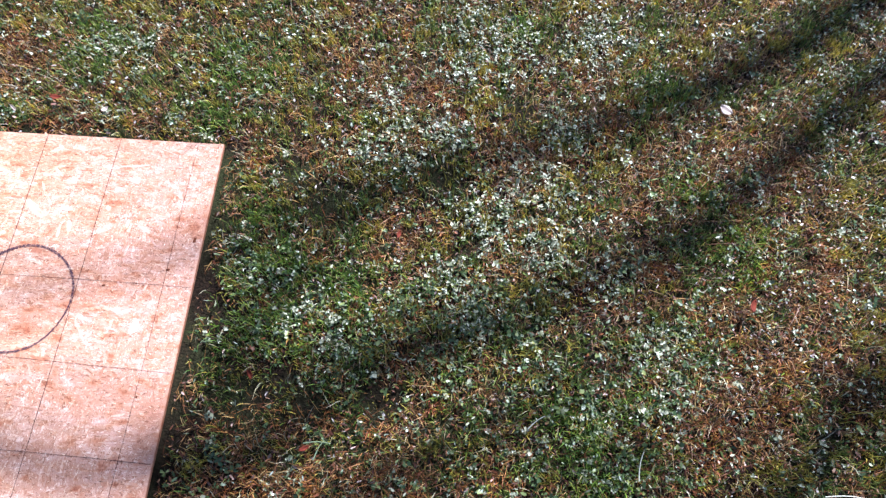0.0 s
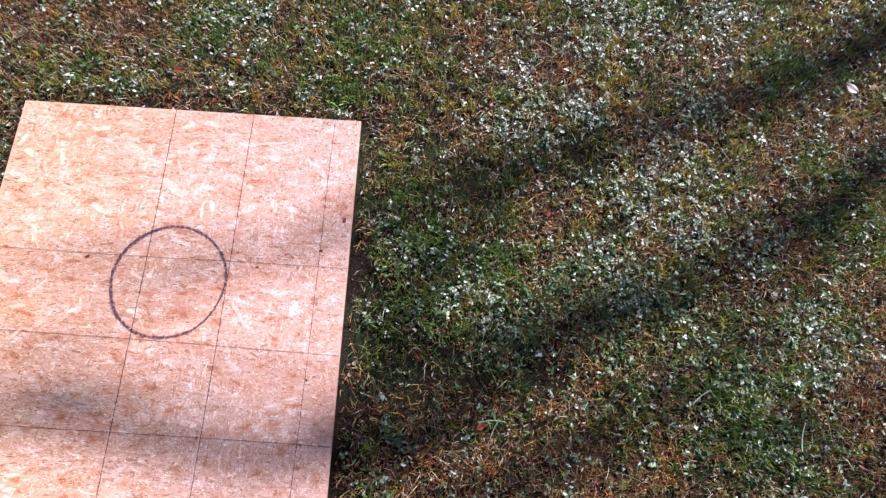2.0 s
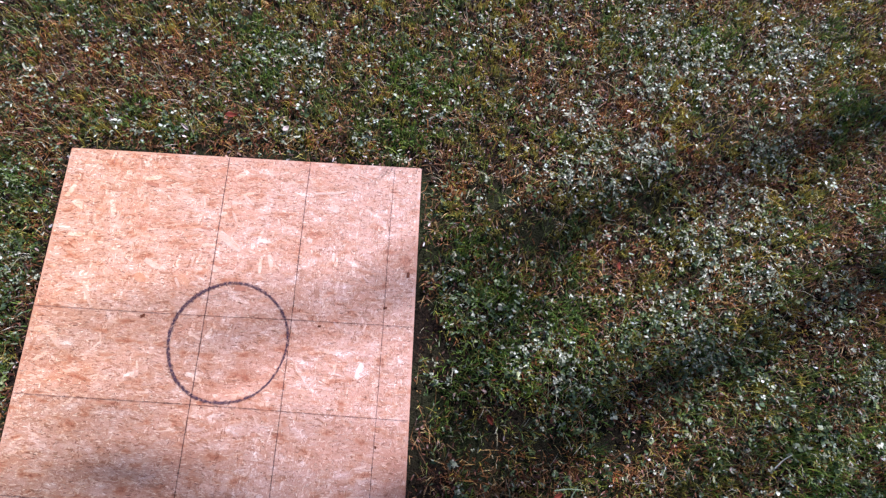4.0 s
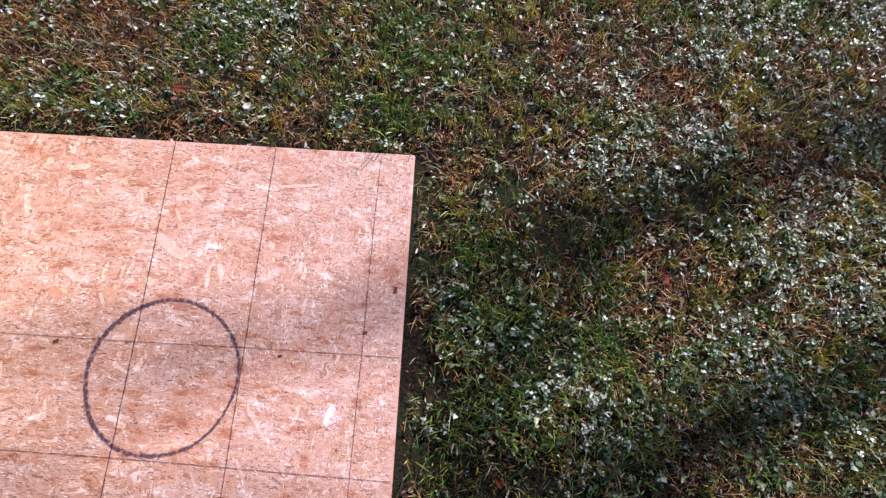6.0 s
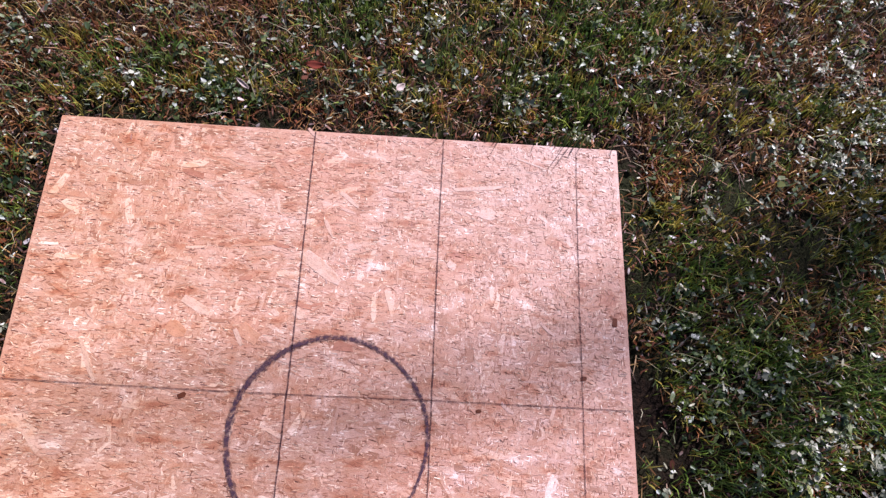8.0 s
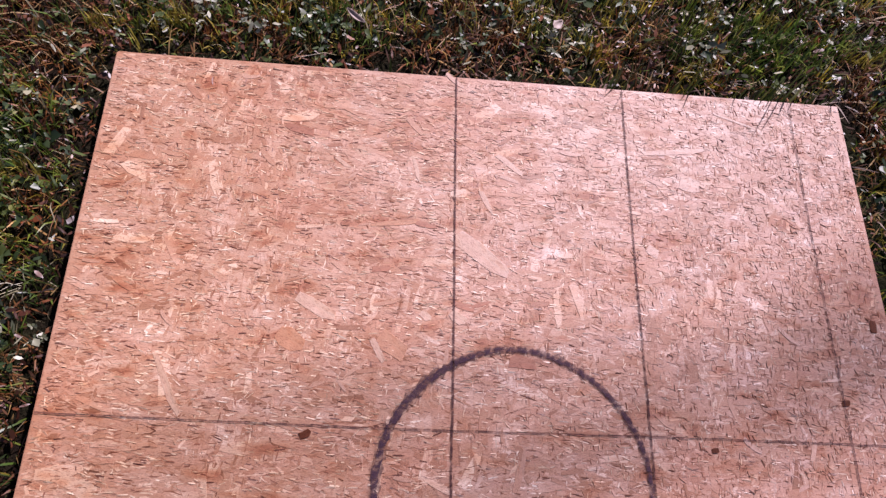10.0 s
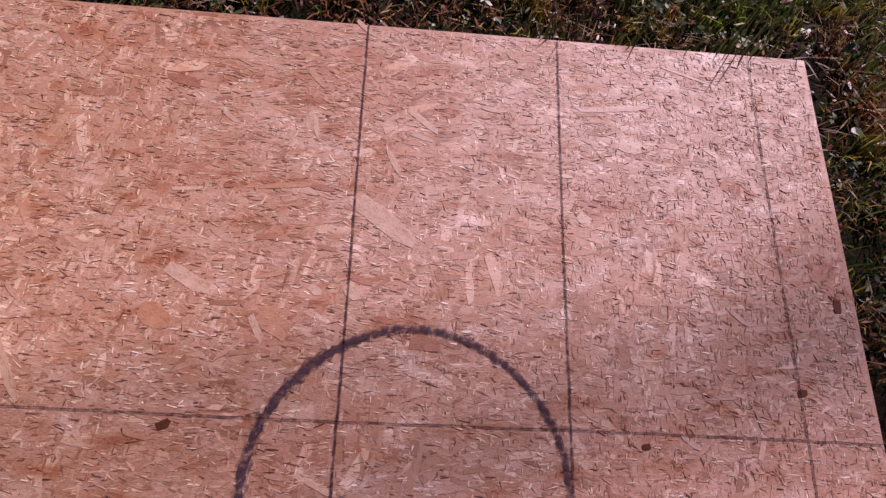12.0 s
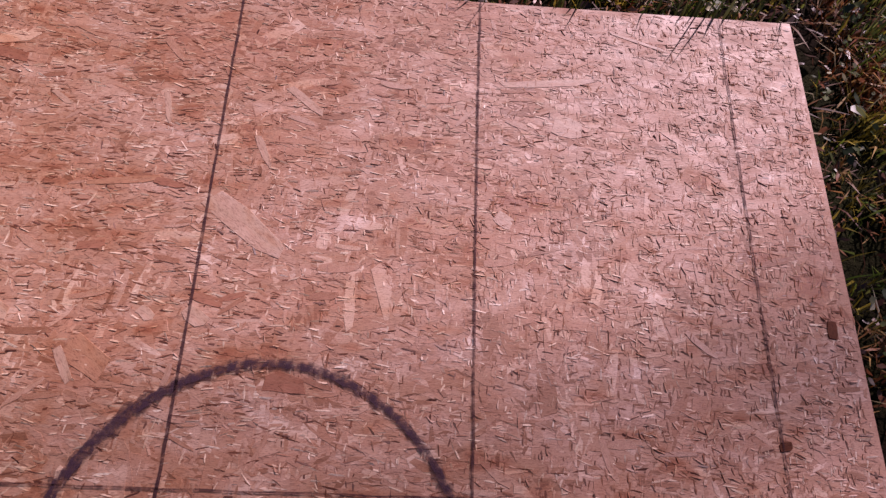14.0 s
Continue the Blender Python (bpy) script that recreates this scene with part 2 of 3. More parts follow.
def on_board(x, y, margin=0.0):
    return (x > -BW - margin) & (x < margin) & (y > -BH - margin) & (y < margin)


def ground_height(x, y):
    dx = max(-BW - x, x, 0.0)
    dy = max(-BH - y, y, 0.0)
    inside = min(x + BW, -x, y + BH, -y)
    if inside > 0.03:
        return 0.0222
    out = math.hypot(dx, dy) if inside < 0 else 0.0
    bump = 0.007 * noise.noise((x * 4, y * 4, 0)) + 0.004 * noise.noise((x * 17, y * 17, 3))
    far = math.hypot(x, y)
    return bump * (0.2 if out == 0 else 1) * (1 if far < 4 else 0) - 0.002


def build_ground():
    xs = [-400, -150, -60, -25, -12, -6, -4] + list(np.linspace(-2.6, 3.4, 150)) + [5, 7, 13, 26, 60, 150, 400]
    ys = [-400, -150, -60, -25, -12, -6, -4] + list(np.linspace(-2.4, 2.2, 116)) + [4, 6, 12, 25, 60, 150, 400]
    verts = [(x, y, ground_height(x, y)) for y in ys for x in xs]
    w = len(xs)
    faces = [(j * w + i, j * w + i + 1, (j + 1) * w + i + 1, (j + 1) * w + i) for j in range(len(ys) - 1) for i in range(w - 1)]
    return tagged(new("ground", mesh_from("ground", verts, faces, SOIL, True)), "dark soil and brown thatch of a rough lawn", "ground", kind="structure")


ground = build_ground()

# ---- lawn: where each kind of plant grows ----
FIELD = (-1.7, 2.5, -1.6, 1.2)
SILVER_SPOTS = [(0.39, 0.17, 0.05), (0.43, 0.07, 0.06), (0.36, 0.01, 0.04), (0.48, 0.01, 0.05), (0.55, 0.07, 0.05), (0.62, 0.3, 0.06), (0.61, 0.44, 0.08), (0.73, 0.36, 0.08), (0.81, -0.06, 0.08),
                (0.69, -0.15, 0.07), (0.83, -0.23, 0.06), (0.58, -0.32, 0.05), (0.66, -0.4, 0.05), (0.97, -0.28, 0.05), (0.28, -0.41, 0.03), (0.23, -0.44, 0.03), (0.34, -0.51, 0.04), (-0.33, 0.08, 0.03),
                (-0.14, 0.07, 0.03), (-0.33, 0.32, 0.06), (1.06, -0.46, 0.06), (1.09, -0.56, 0.05), (0.96, 0.39, 0.09), (0.86, 0.11, 0.06)]
CLOVER_SPOTS = [(-0.93, -0.1, 0.12), (-0.9, -0.3, 0.14), (-0.95, -0.55, 0.14), (-0.6, 0.07, 0.05), (0.08, -0.26, 0.06), (0.1, -0.34, 0.06), (0.18, -0.45, 0.08), (0.24, -0.37, 0.06), (0.39, -0.43, 0.08),
                (0.5, -0.42, 0.1), (0.63, -0.51, 0.08), (0.74, -0.42, 0.08), (0.84, -0.55, 0.08), (0.95, -0.62, 0.1), (1.08, -0.51, 0.1), (0.61, -0.37, 0.06), (0.36, -0.54, 0.08), (1.0, -0.75, 0.1)]
GREEN_SPOTS = [(0.36, -0.32, 0.07), (-0.02, 0.26, 0.1), (-0.05, 0.1, 0.06), (-0.73, 0.12, 0.06), (-0.43, 0.31, 0.08), (0.11, -0.18, 0.05), (0.2, -0.31, 0.08), (0.31, -0.33, 0.06), (0.35, -0.24, 0.04), (0.03, 0.22, 0.06),
               (0.11, -0.48, 0.08), (0.23, -0.47, 0.08), (0.08, -0.57, 0.05), (1.29, -0.2, 0.09), (1.17, -0.05, 0.07), (0.77, 0.45, 0.06), (0.89, -0.7, 0.09), (1.11, 0.25, 0.08)]
BARE_SPOTS = [(0.02, -0.02, 0.025), (0.03, -0.36, 0.06), (0.06, -0.44, 0.075), (0.04, -0.54, 0.06), (0.03, -0.67, 0.05), (0.16, -0.63, 0.08), (0.28, -0.13, 0.06), (0.03, -0.08, 0.02), (0.03, -0.2, 0.022), (-0.52, 0.02, 0.03), (-0.3, 0.02, 0.025),
              (0.3, -0.62, 0.06), (0.24, -0.56, 0.04), (0.2, -0.06, 0.05), (0.55, -0.05, 0.05), (0.75, 0.15, 0.05), (0.45, -0.6, 0.05)]
BROWN_SPOTS = [(-0.43, 0.1, 0.06), (-0.22, 0.06, 0.05), (0.05, 0.0, 0.05), (0.27, 0.23, 0.06), (0.52, 0.23, 0.07), (0.63, 0.15, 0.05), (0.47, -0.22, 0.07), (0.55, -0.51, 0.04), (0.73, 0.04, 0.06), (-0.81, 0.22, 0.14),
               (-0.95, 0.1, 0.1), (0.97, 0.22, 0.1), (1.08, -0.08, 0.1), (0.3, -0.82, 0.13), (0.46, -0.8, 0.12), (0.18, -0.8, 0.1), (0.62, -0.84, 0.1), (1.18, -0.64, 0.11), (1.27, -0.5, 0.15), (0.33, 0.21, 0.05),
               (1.17, 0.13, 0.09), (1.35, 0.03, 0.14), (1.42, -0.35, 0.18), (-0.6, 0.24, 0.09)]


def spots(x, y, centres):
    total = np.zeros_like(x)
    for cx, cy, r in centres:
        total = np.maximum(total, np.exp(-((x - cx) ** 2 + (y - cy) ** 2) / (r * r)))
    return total


def mottle(x, y, scale, seed):
    """Smooth random field, about 0 to 1."""
    r = np.random.default_rng(seed)
    total = np.zeros_like(x)
    for k in range(9):
        a, f = r.uniform(0, math.tau), scale * r.uniform(0.5, 2.2)
        total += np.sin(math.tau * f * (x * math.cos(a) + y * math.sin(a)) + r.uniform(0, math.tau))
    return np.clip(0.5 + total / 9, 0, 1)


def close(x, y):
    """1 on the close strip of lawn, thinning out raggedly to 0 round it."""
    r = np.hypot((x - 0.45) / 1.62, (y + 0.1) / 1.12) + 0.22 * (mottle(x, y, 0.9, 61) - 0.5) + 0.1 * (mottle(x, y, 4, 62) - 0.5)
    return np.clip((1.2 - r) * 5, 0, 1)


def scatter(count, density, margin, strip=True):
    x = rng.uniform(FIELD[0], FIELD[1], count)
    y = rng.uniform(FIELD[2], FIELD[3], count)
    keep = (rng.uniform(0, 1, count) < density(x, y) * close(x, y) * (shy_strip(x, y) if strip else 1)) & ~on_board(x, y, margin)
    return x[keep], y[keep]


def near_board(x, y):
    """Distance from the board's outline, for points outside it."""
    dx = np.maximum(np.maximum(-BW - x, x), 0)
    dy = np.maximum(np.maximum(-BH - y, y), 0)
    return np.hypot(dx, dy)


def shy_strip(x, y):
    """Little grows in the last few centimetres beside the board; its shade and edge keep a gap."""
    return np.clip(0.1 + (near_board(x, y) - 0.01) / 0.048, 0.1, 1)


def blades(name, material, x, y, height, width, lean, label, flat=0.0, low=0.6):
    """Bent, tapering blades, each with a root, a knee and a tip."""
    n = len(x)
    h = height * rng.lognormal(0, 0.3, n)
    turn = rng.uniform(0, math.tau, n)
    out = lean * rng.uniform(0.1, 1.5, n) * h
    dx, dy = np.cos(turn) * out, np.sin(turn) * out
    tip_in = on_board(x + dx, y + dy, 0.004)
    shy = tip_in & (rng.uniform(0, 1, n) < 0.94)
    dx, dy = np.where(shy, -dx, dx), np.where(shy, -dy, dy)
    again = on_board(x + dx, y + dy, 0.004) & shy
    dx, dy = np.where(again, 0, dx), np.where(again, 0, dy)
    h = np.where((near_board(x, y) < 0.055) & (rng.uniform(0, 1, n) < 0.8), h * low, h)
    rise = h * (1 - flat)
    face = turn + math.pi / 2 + rng.normal(0, 0.5, n)
    w = width * rng.uniform(0.6, 1.4, n) / 2
    sx, sy = np.cos(face) * w, np.sin(face) * w
    z0 = rng.uniform(0, 0.012, n) * flat
    verts = np.stack([
        np.stack([x - sx * 0.7, y - sy * 0.7, z0], 1), np.stack([x + sx * 0.7, y + sy * 0.7, z0], 1),
        np.stack([x + dx * 0.35 - sx, y + dy * 0.35 - sy, z0 + rise * 0.6], 1), np.stack([x + dx * 0.35 + sx, y + dy * 0.35 + sy, z0 + rise * 0.6], 1),
        np.stack([x + dx, y + dy, z0 + rise * rng.uniform(0.75, 1.0, n)], 1)], 1).reshape(-1, 3)
    base = (np.arange(n) * 5)[:, None, None]
    tris = (base + np.array([[0, 1, 3], [0, 3, 2], [2, 3, 4]])[None]).reshape(-1, 3)
    return tagged(new(name, big_mesh(name, verts, tris, material)), label, "grass", kind="stuff")


def leaves(name, material, x, y, size, height, label, tilt=0.45, leaflets=3):
    """Small weeds: a few leaflets round a thin stalk, each a folded, ragged blade with its own tilt."""
    n = len(x)
    h = height * rng.uniform(0.5, 1.25, n)
    verts, tris = [], []
    first = rng.uniform(0, math.tau, n)
    outline = np.array([(0.04, 0.0, 0), (0.4, 0.36, 0.09), (0.82, 0.36, 0.06), (1.0, 0.0, -0.06), (0.82, -0.36, 0.06), (0.4, -0.36, 0.09)])
    s = size * np.clip(rng.lognormal(0, 0.3, n), 0.5, 1.6)
    shape = [[0, 1, 3], [1, 2, 3], [0, 3, 5], [3, 4, 5]]
    made = 0
    for k in range(leaflets):
        a = first + k * math.tau / leaflets + rng.normal(0, 0.25, n)
        nx, ny = rng.normal(0, tilt, n), rng.normal(0, tilt, n)
        long = s * rng.uniform(0.65, 1.2, n)
        u = (outline[None, :, 0] + rng.normal(0, 0.13, (n, 6))) * long[:, None]
        v = (outline[None, :, 1] + rng.normal(0, 0.13, (n, 6))) * long[:, None]
        px = u * np.cos(a)[:, None] - v * np.sin(a)[:, None]
        py = u * np.sin(a)[:, None] + v * np.cos(a)[:, None]
        pz = (outline[None, :, 2] + rng.normal(0, 0.05, (n, 6))) * long[:, None] + px * nx[:, None] + py * ny[:, None] + (h * rng.uniform(0.75, 1.05, n))[:, None]
        verts.append(np.stack([px + x[:, None], py + y[:, None], pz], 2).reshape(-1, 3))
        tris.append(((np.arange(n) * 6)[:, None, None] + np.array(shape)[None]).reshape(-1, 3) + made)
        made += 6 * n
    w = 0.0006
    verts.append(np.stack([np.stack([x - w, y, 0 * x], 1), np.stack([x + w, y, 0 * x], 1), np.stack([x, y, h], 1)], 1).reshape(-1, 3))
    tris.append((np.arange(n) * 3)[:, None] + np.array([[0, 1, 2]]) + made)
    return tagged(new(name, big_mesh(name, np.concatenate(verts), np.concatenate(tris), material)), label, "clover", kind="stuff")


def bare(x, y):
    """Worn spots where little grows."""
    return 1 - 0.82 * spots(x, y, BARE_SPOTS)


def tufts(x, y, seed, gap=0.42):
    """Plants grow in tufts a few centimetres wide, with bare gaps."""
    return np.clip((0.55 * mottle(x, y, 11, seed) + 0.45 * mottle(x, y, 24, seed + 50) - gap - 0.02) * 7.5, 0.06, 1) * bare(x, y)


def ruled(x, y, kind):
    """How far one kind of plant (green, olive or dry) rules a spot over the other two."""
    fields = [0.3 * mottle(x, y, 2.4, 31 + i) + 0.5 * mottle(x, y, 7.5, 41 + i) + 0.3 * mottle(x, y, 15, 51 + i) for i in range(3)]
    fields[0] = fields[0] + 0.3 * spots(x, y, GREEN_SPOTS) + 0.1 * spots(x, y, CLOVER_SPOTS)
    fields[2] = fields[2] + 0.38 * spots(x, y, BROWN_SPOTS)
    rest = np.maximum(fields[(kind + 1) % 3], fields[(kind + 2) % 3])
    return np.clip(0.42 + 5.5 * (fields[kind] - rest), 0.06, 1)


def green_density(x, y):
    return np.clip(ruled(x, y, 0) * tufts(x, y, 21), 0.01, 1)


def lush_density(x, y):
    return np.clip(0.03 + spots(x, y, GREEN_SPOTS) + 0.5 * spots(x, y, CLOVER_SPOTS), 0, 1) * tufts(x, y, 28, 0.4)


def olive_density(x, y):
    return np.clip(ruled(x, y, 1) * tufts(x, y, 22, 0.42), 0.01, 1)


def dry_density(x, y):
    return np.clip(ruled(x, y, 2) * tufts(x, y, 23, 0.4), 0.01, 1)


def bleached_density(x, y):
    return np.clip(0.15 + 0.3 * mottle(x, y, 5, 6) + 0.3 * spots(x, y, SILVER_SPOTS) + 0.25 * spots(x, y, CLOVER_SPOTS), 0, 1) * tufts(x, y, 27, 0.4)


def thatch_density(x, y):
    return np.clip(0.2 + 0.8 * ruled(x, y, 2) * (0.3 + 0.7 * tufts(x, y, 23, 0.4)), 0, 1) * (1 - 0.9 * spots(x, y, BARE_SPOTS))


def litter_density(x, y):
    return np.clip(0.45 + 0.5 * mottle(x, y, 5, 77) + 0.4 * spots(x, y, BROWN_SPOTS) - 0.75 * spots(x, y, BARE_SPOTS), 0.05, 1)


def rust_density(x, y):
    return np.clip((0.9 * spots(x, y, BROWN_SPOTS) + np.clip(5 * (mottle(x, y, 6, 71) - 0.58), 0.03, 0.8)) * tufts(x, y, 26, 0.4), 0.004, 1)


def clover_density(x, y):
    return tufts(x, y, 24, 0.38) * np.clip(0.22 * mottle(x, y, 3.5, 4) + np.clip(3 * (mottle(x, y, 6, 72) - 0.58), 0, 0.4) + 0.8 * spots(x, y, CLOVER_SPOTS) + 0.3 * spots(x, y, SILVER_SPOTS), 0.02, 1)


def silver_density(x, y):
    loose = 0.4 * mottle(x, y, 4.0, 5) ** 3 + np.clip(2.5 * (mottle(x, y, 7, 73) - 0.62), 0, 0.35) + 1.2 * spots(x, y, SILVER_SPOTS) + 0.12 * spots(x, y, CLOVER_SPOTS)
    return np.clip(tufts(x, y, 25, 0.42) * loose + 0.45 * spots(x, y, SILVER_SPOTS) ** 2, 0.008, 1)


def litter(name, material, x, y, size, label, low=0.006, high=0.026):
    """Small torn leaf pieces lying at all angles."""
    n = len(x)
    outline = np.array([(-1.0, 0.0, 0.1), (-0.3, 0.5, 0.0), (0.6, 0.42, 0.15), (1.0, 0.0, 0.0), (0.4, -0.5, 0.2), (-0.4, -0.45, 0.0)])
    s = size * np.clip(rng.lognormal(0, 0.35, n), 0.4, 1.7)
    a, nx, ny = rng.uniform(0, math.tau, n), rng.normal(0, 0.5, n), rng.normal(0, 0.5, n)
    u, v = outline[None, :, 0] * s[:, None], outline[None, :, 1] * s[:, None] * rng.uniform(0.25, 0.8, n)[:, None]
    px, py = u * np.cos(a)[:, None] - v * np.sin(a)[:, None], u * np.sin(a)[:, None] + v * np.cos(a)[:, None]
    pz = outline[None, :, 2] * s[:, None] + px * nx[:, None] + py * ny[:, None] + rng.uniform(low, high, n)[:, None]
    verts = np.stack([px + x[:, None], py + y[:, None], pz], 2).reshape(-1, 3)
    tris = ((np.arange(n) * 6)[:, None, None] + np.array([[0, 5, 1], [1, 5, 4], [1, 4, 2], [2, 4, 3]])[None]).reshape(-1, 3)
    return tagged(new(name, big_mesh(name, verts, tris, material)), label, "leaf litter", kind="stuff")


def fringe(x, y):
    """Taller blades that stand close behind the board's north edge."""
    thick = np.where((x > -0.13) | (np.abs(x + 0.268) < 0.02) | (np.abs(x + 0.19) < 0.012), 0.9, 0.0) + np.where(np.abs(x + 0.53) < 0.03, 0.12, 0.0)
    return np.where((y > 0.004) & (y < 0.015) & (x < -0.002), thick, 0.0)


litter("leaf_litter", LITTER, *scatter(150000, litter_density, 0.008, False), 0.0044, "torn red-brown leaf litter between the grass", 0.003, 0.016)
blades("dry_thatch", DRY, *scatter(150000, thatch_density, 0.004, False), 0.02, 0.0016, 1.3, "matted brown dry grass lying between the green blades", flat=0.7)
blades("dry_grass", DRY, *scatter(500000, dry_density, 0.016), 0.021, 0.0014, 0.8, "rust-brown dry grass blades of a rough lawn")
blades("green_grass", GRASS, *scatter(740000, green_density, 0.016), 0.023, 0.0015, 0.5, "short dark green grass blades in a rough lawn")
blades("lush_grass", LUSH, *scatter(560000, lush_density, 0.016), 0.025, 0.0017, 0.6, "brighter lush green grass tufts in a rough lawn")
blades("olive_grass", OLIVE, *scatter(860000, olive_density, 0.016), 0.023, 0.0015, 0.5, "yellowish olive grass blades in a rough lawn")
blades("edge_grass", CLOVER, *scatter(420000, fringe, 0.004, False), 0.054, 0.0021, 0.12, "taller dark green blades standing behind the board's edge", low=1.0)
blades("rust_grass", RUST, *scatter(400000, rust_density, 0.012), 0.018, 0.0015, 0.8, "rust-red dead grass in worn patches", flat=0.2)
litter("small_pale_leaves", PALE, *scatter(160000, silver_density, 0.014), 0.004, "tiny pale grey-green leaves among the grass", 0.012, 0.027)
blades("bleached_grass", BLEACHED, *scatter(150000, bleached_density, 0.016), 0.026, 0.0011, 0.8, "thin bleached grass stalks among the green")
litter("small_green_leaves", CLOVER, *scatter(110000, clover_density, 0.014), 0.005, "tiny dark green weed leaves among the grass", 0.008, 0.024)
leaves("clover_patch", CLOVER, *scatter(62000, clover_density, 0.014), 0.0066, 0.024, "glossy dark green clover leaves among the grass", 0.4)
leaves("silvery_clover", PALE, *scatter(52000, silver_density, 0.014), 0.0056, 0.026, "pale silvery weed leaves catching the sun", 0.38, 4)


def outer_lawn():
    """Coarser tufts that carry the lawn on beyond the close strip."""
    for name, material, count, label in (("outer_grass", GRASS, 32000, "green grass of the wider lawn"), ("outer_dry_grass", DRY, 32000, "brown dry grass of the wider lawn"), ("outer_olive_grass", OLIVE, 32000, "olive grass of the wider lawn")):
        r, a = 0.6 + 9.0 * rng.uniform(0, 1, count) ** 1.5, rng.uniform(0, math.tau, count)
        x, y = 0.4 + 1.25 * r * np.cos(a), -0.2 + r * np.sin(a)
        out = (rng.uniform(0, 1, count) > close(x, y)) & ~on_board(x, y, 0.1)
        blades(name, material, x[out], y[out], 0.04, 0.009, 0.8, label)


outer_lawn()

# ---- the board ----


def build_board():
    bm = bmesh.new()
    bmesh.ops.create_cube(bm, size=1, matrix=Matrix.LocRotScale((-BW / 2, -BH / 2, BTOP - BT / 2), None, (BW, BH, BT)))
    bmesh.ops.bevel(bm, geom=bm.edges[:], offset=0.0012, segments=2, affect="EDGES")
    mesh = bpy.data.meshes.new("osb_board")
    bm.to_mesh(mesh)
    bm.free()
    mesh.materials.append(SHADED_CORE)
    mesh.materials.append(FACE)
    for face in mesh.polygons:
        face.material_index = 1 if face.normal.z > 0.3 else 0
    return tagged(new("osb_board", mesh), "square-cut pinkish oriented strand board with drawn grid, lying on grass", "board")


board = build_board()


def strand_shape(length, width, rand, corners=7):
    """Outline of one flake: a long chip with split, uneven ends."""
    l, w = length / 2, width / 2
    j = lambda a: rand.uniform(-a, a)
    if corners == 5:
        return [(-l * (1 + j(0.1)), -w * rand.uniform(-0.3, 0.9)), (l * rand.uniform(0.2, 0.9), -w), (l * (1 + j(0.1)), w * rand.uniform(-0.4, 0.8)), (l * rand.uniform(0, 0.7), w), (-l * rand.uniform(0.4, 0.9), w)]
    return [(-l * (1 + j(0.12)), -w * rand.uniform(0.5, 1)), (-l * 0.4, -w * (1 + j(0.2))), (l * 0.5, -w * (1 + j(0.2))),
            (l * (1 + j(0.12)), -w * rand.uniform(0.1, 0.9)), (l * rand.uniform(0.8, 1.05), w * rand.uniform(0.6, 1)), (-l * 0.3, w * (1 + j(0.25))), (-l * rand.uniform(0.8, 1.05), w * rand.uniform(0.5, 1))]


def strand_solid(outline, thick, tilt_x, tilt_y):
    """Top face and sides of a flake lying on z = 0."""
    k = len(outline)
    top = [(x, y, thick + x * tilt_x + y * tilt_y) for x, y in outline]
    low = [(x * 1.02, y * 1.04, 0.0) for x, y in outline]
    return top + low, [tuple(range(k))] + [(i, k + i, k + (i + 1) % k, (i + 1) % k) for i in range(k)]


def place_strand(rand):
    kind = rand.random()
    if kind < 0.055:
        length = rand.uniform(0.014, 0.04)
        width = min(length * rand.uniform(0.14, 0.34), 0.015)
    else:
        length = rand.uniform(0.003, 0.012)
        width = max(length * rand.uniform(0.14, 0.45), 0.001)
    return length, width, *settle(length, width, rand)


def settle(length, width, rand):
    """A turn and a place on the face: mostly along the board, crosswise in some patches."""
    for _ in range(20):
        x, y = rand.uniform(-BW, 0), rand.uniform(-BH, 0)
        cross = (0.62 if x > -0.26 else 0.5) + 0.5 * noise.noise((x * 7, y * 7, 5.5)) + 0.25 * noise.noise((x * 19, y * 19, 1.5))
        if rand.random() < 0.2:
            turn = rand.uniform(-1.57, 1.57)
        else:
            turn = (1.57 if cross + rand.uniform(-0.35, 0.35) > 0.74 else 0.0) + rand.gauss(-0.05, 0.26)
        ex = abs(math.cos(turn)) * length * 0.57 + width * 0.7
        ey = abs(math.sin(turn)) * length * 0.57 + width * 0.7
        if -BW + ex < x < -ex and -BH + ey < y < -ey:
            return turn, x, y
    return 0.0, -BW / 2, -BH / 2


def joined_strands(count, maker, thick_range, rand):
    verts, faces = [], []
    for k in range(count):
        length, width, turn, x, y = maker(rand)
        thick = rand.uniform(*thick_range)
        tilt_y = rand.uniform(-0.8, 0.8) * thick / width
        v, f = strand_solid(strand_shape(length, width, rand, 5 if length < 0.02 else 7), thick * 0.6, rand.uniform(-0.5, 0.5) * thick / length, tilt_y)
        c, s = math.cos(turn), math.sin(turn)
        n = len(verts)
        verts += [(x + a * c - b * s, y + a * s + b * c, BTOP + z) for a, b, z in v]
        faces += [tuple(n + i for i in face) for face in f]
    return verts, faces


def sliver(rand):
    """A short splinter: along the board in the west, short and crosswise ones among them towards the east."""
    length = rand.uniform(0.003, 0.011)
    width = rand.uniform(0.0006, 0.0015)
    turn, x, y = settle(length, width, rand)
    across = rand.random() < 0.1 + 0.5 * min(max((x + 0.45) / 0.2, 0), 1)
    turn = (1.57 + rand.gauss(0, 0.2)) if across else (rand.gauss(-0.04, 0.2) if rand.random() < 0.85 else turn)
    return length * (0.6 if across else 1), width, turn, min(max(x, -BW + 0.008), -0.008), min(max(y, -BH + 0.008), -0.008)


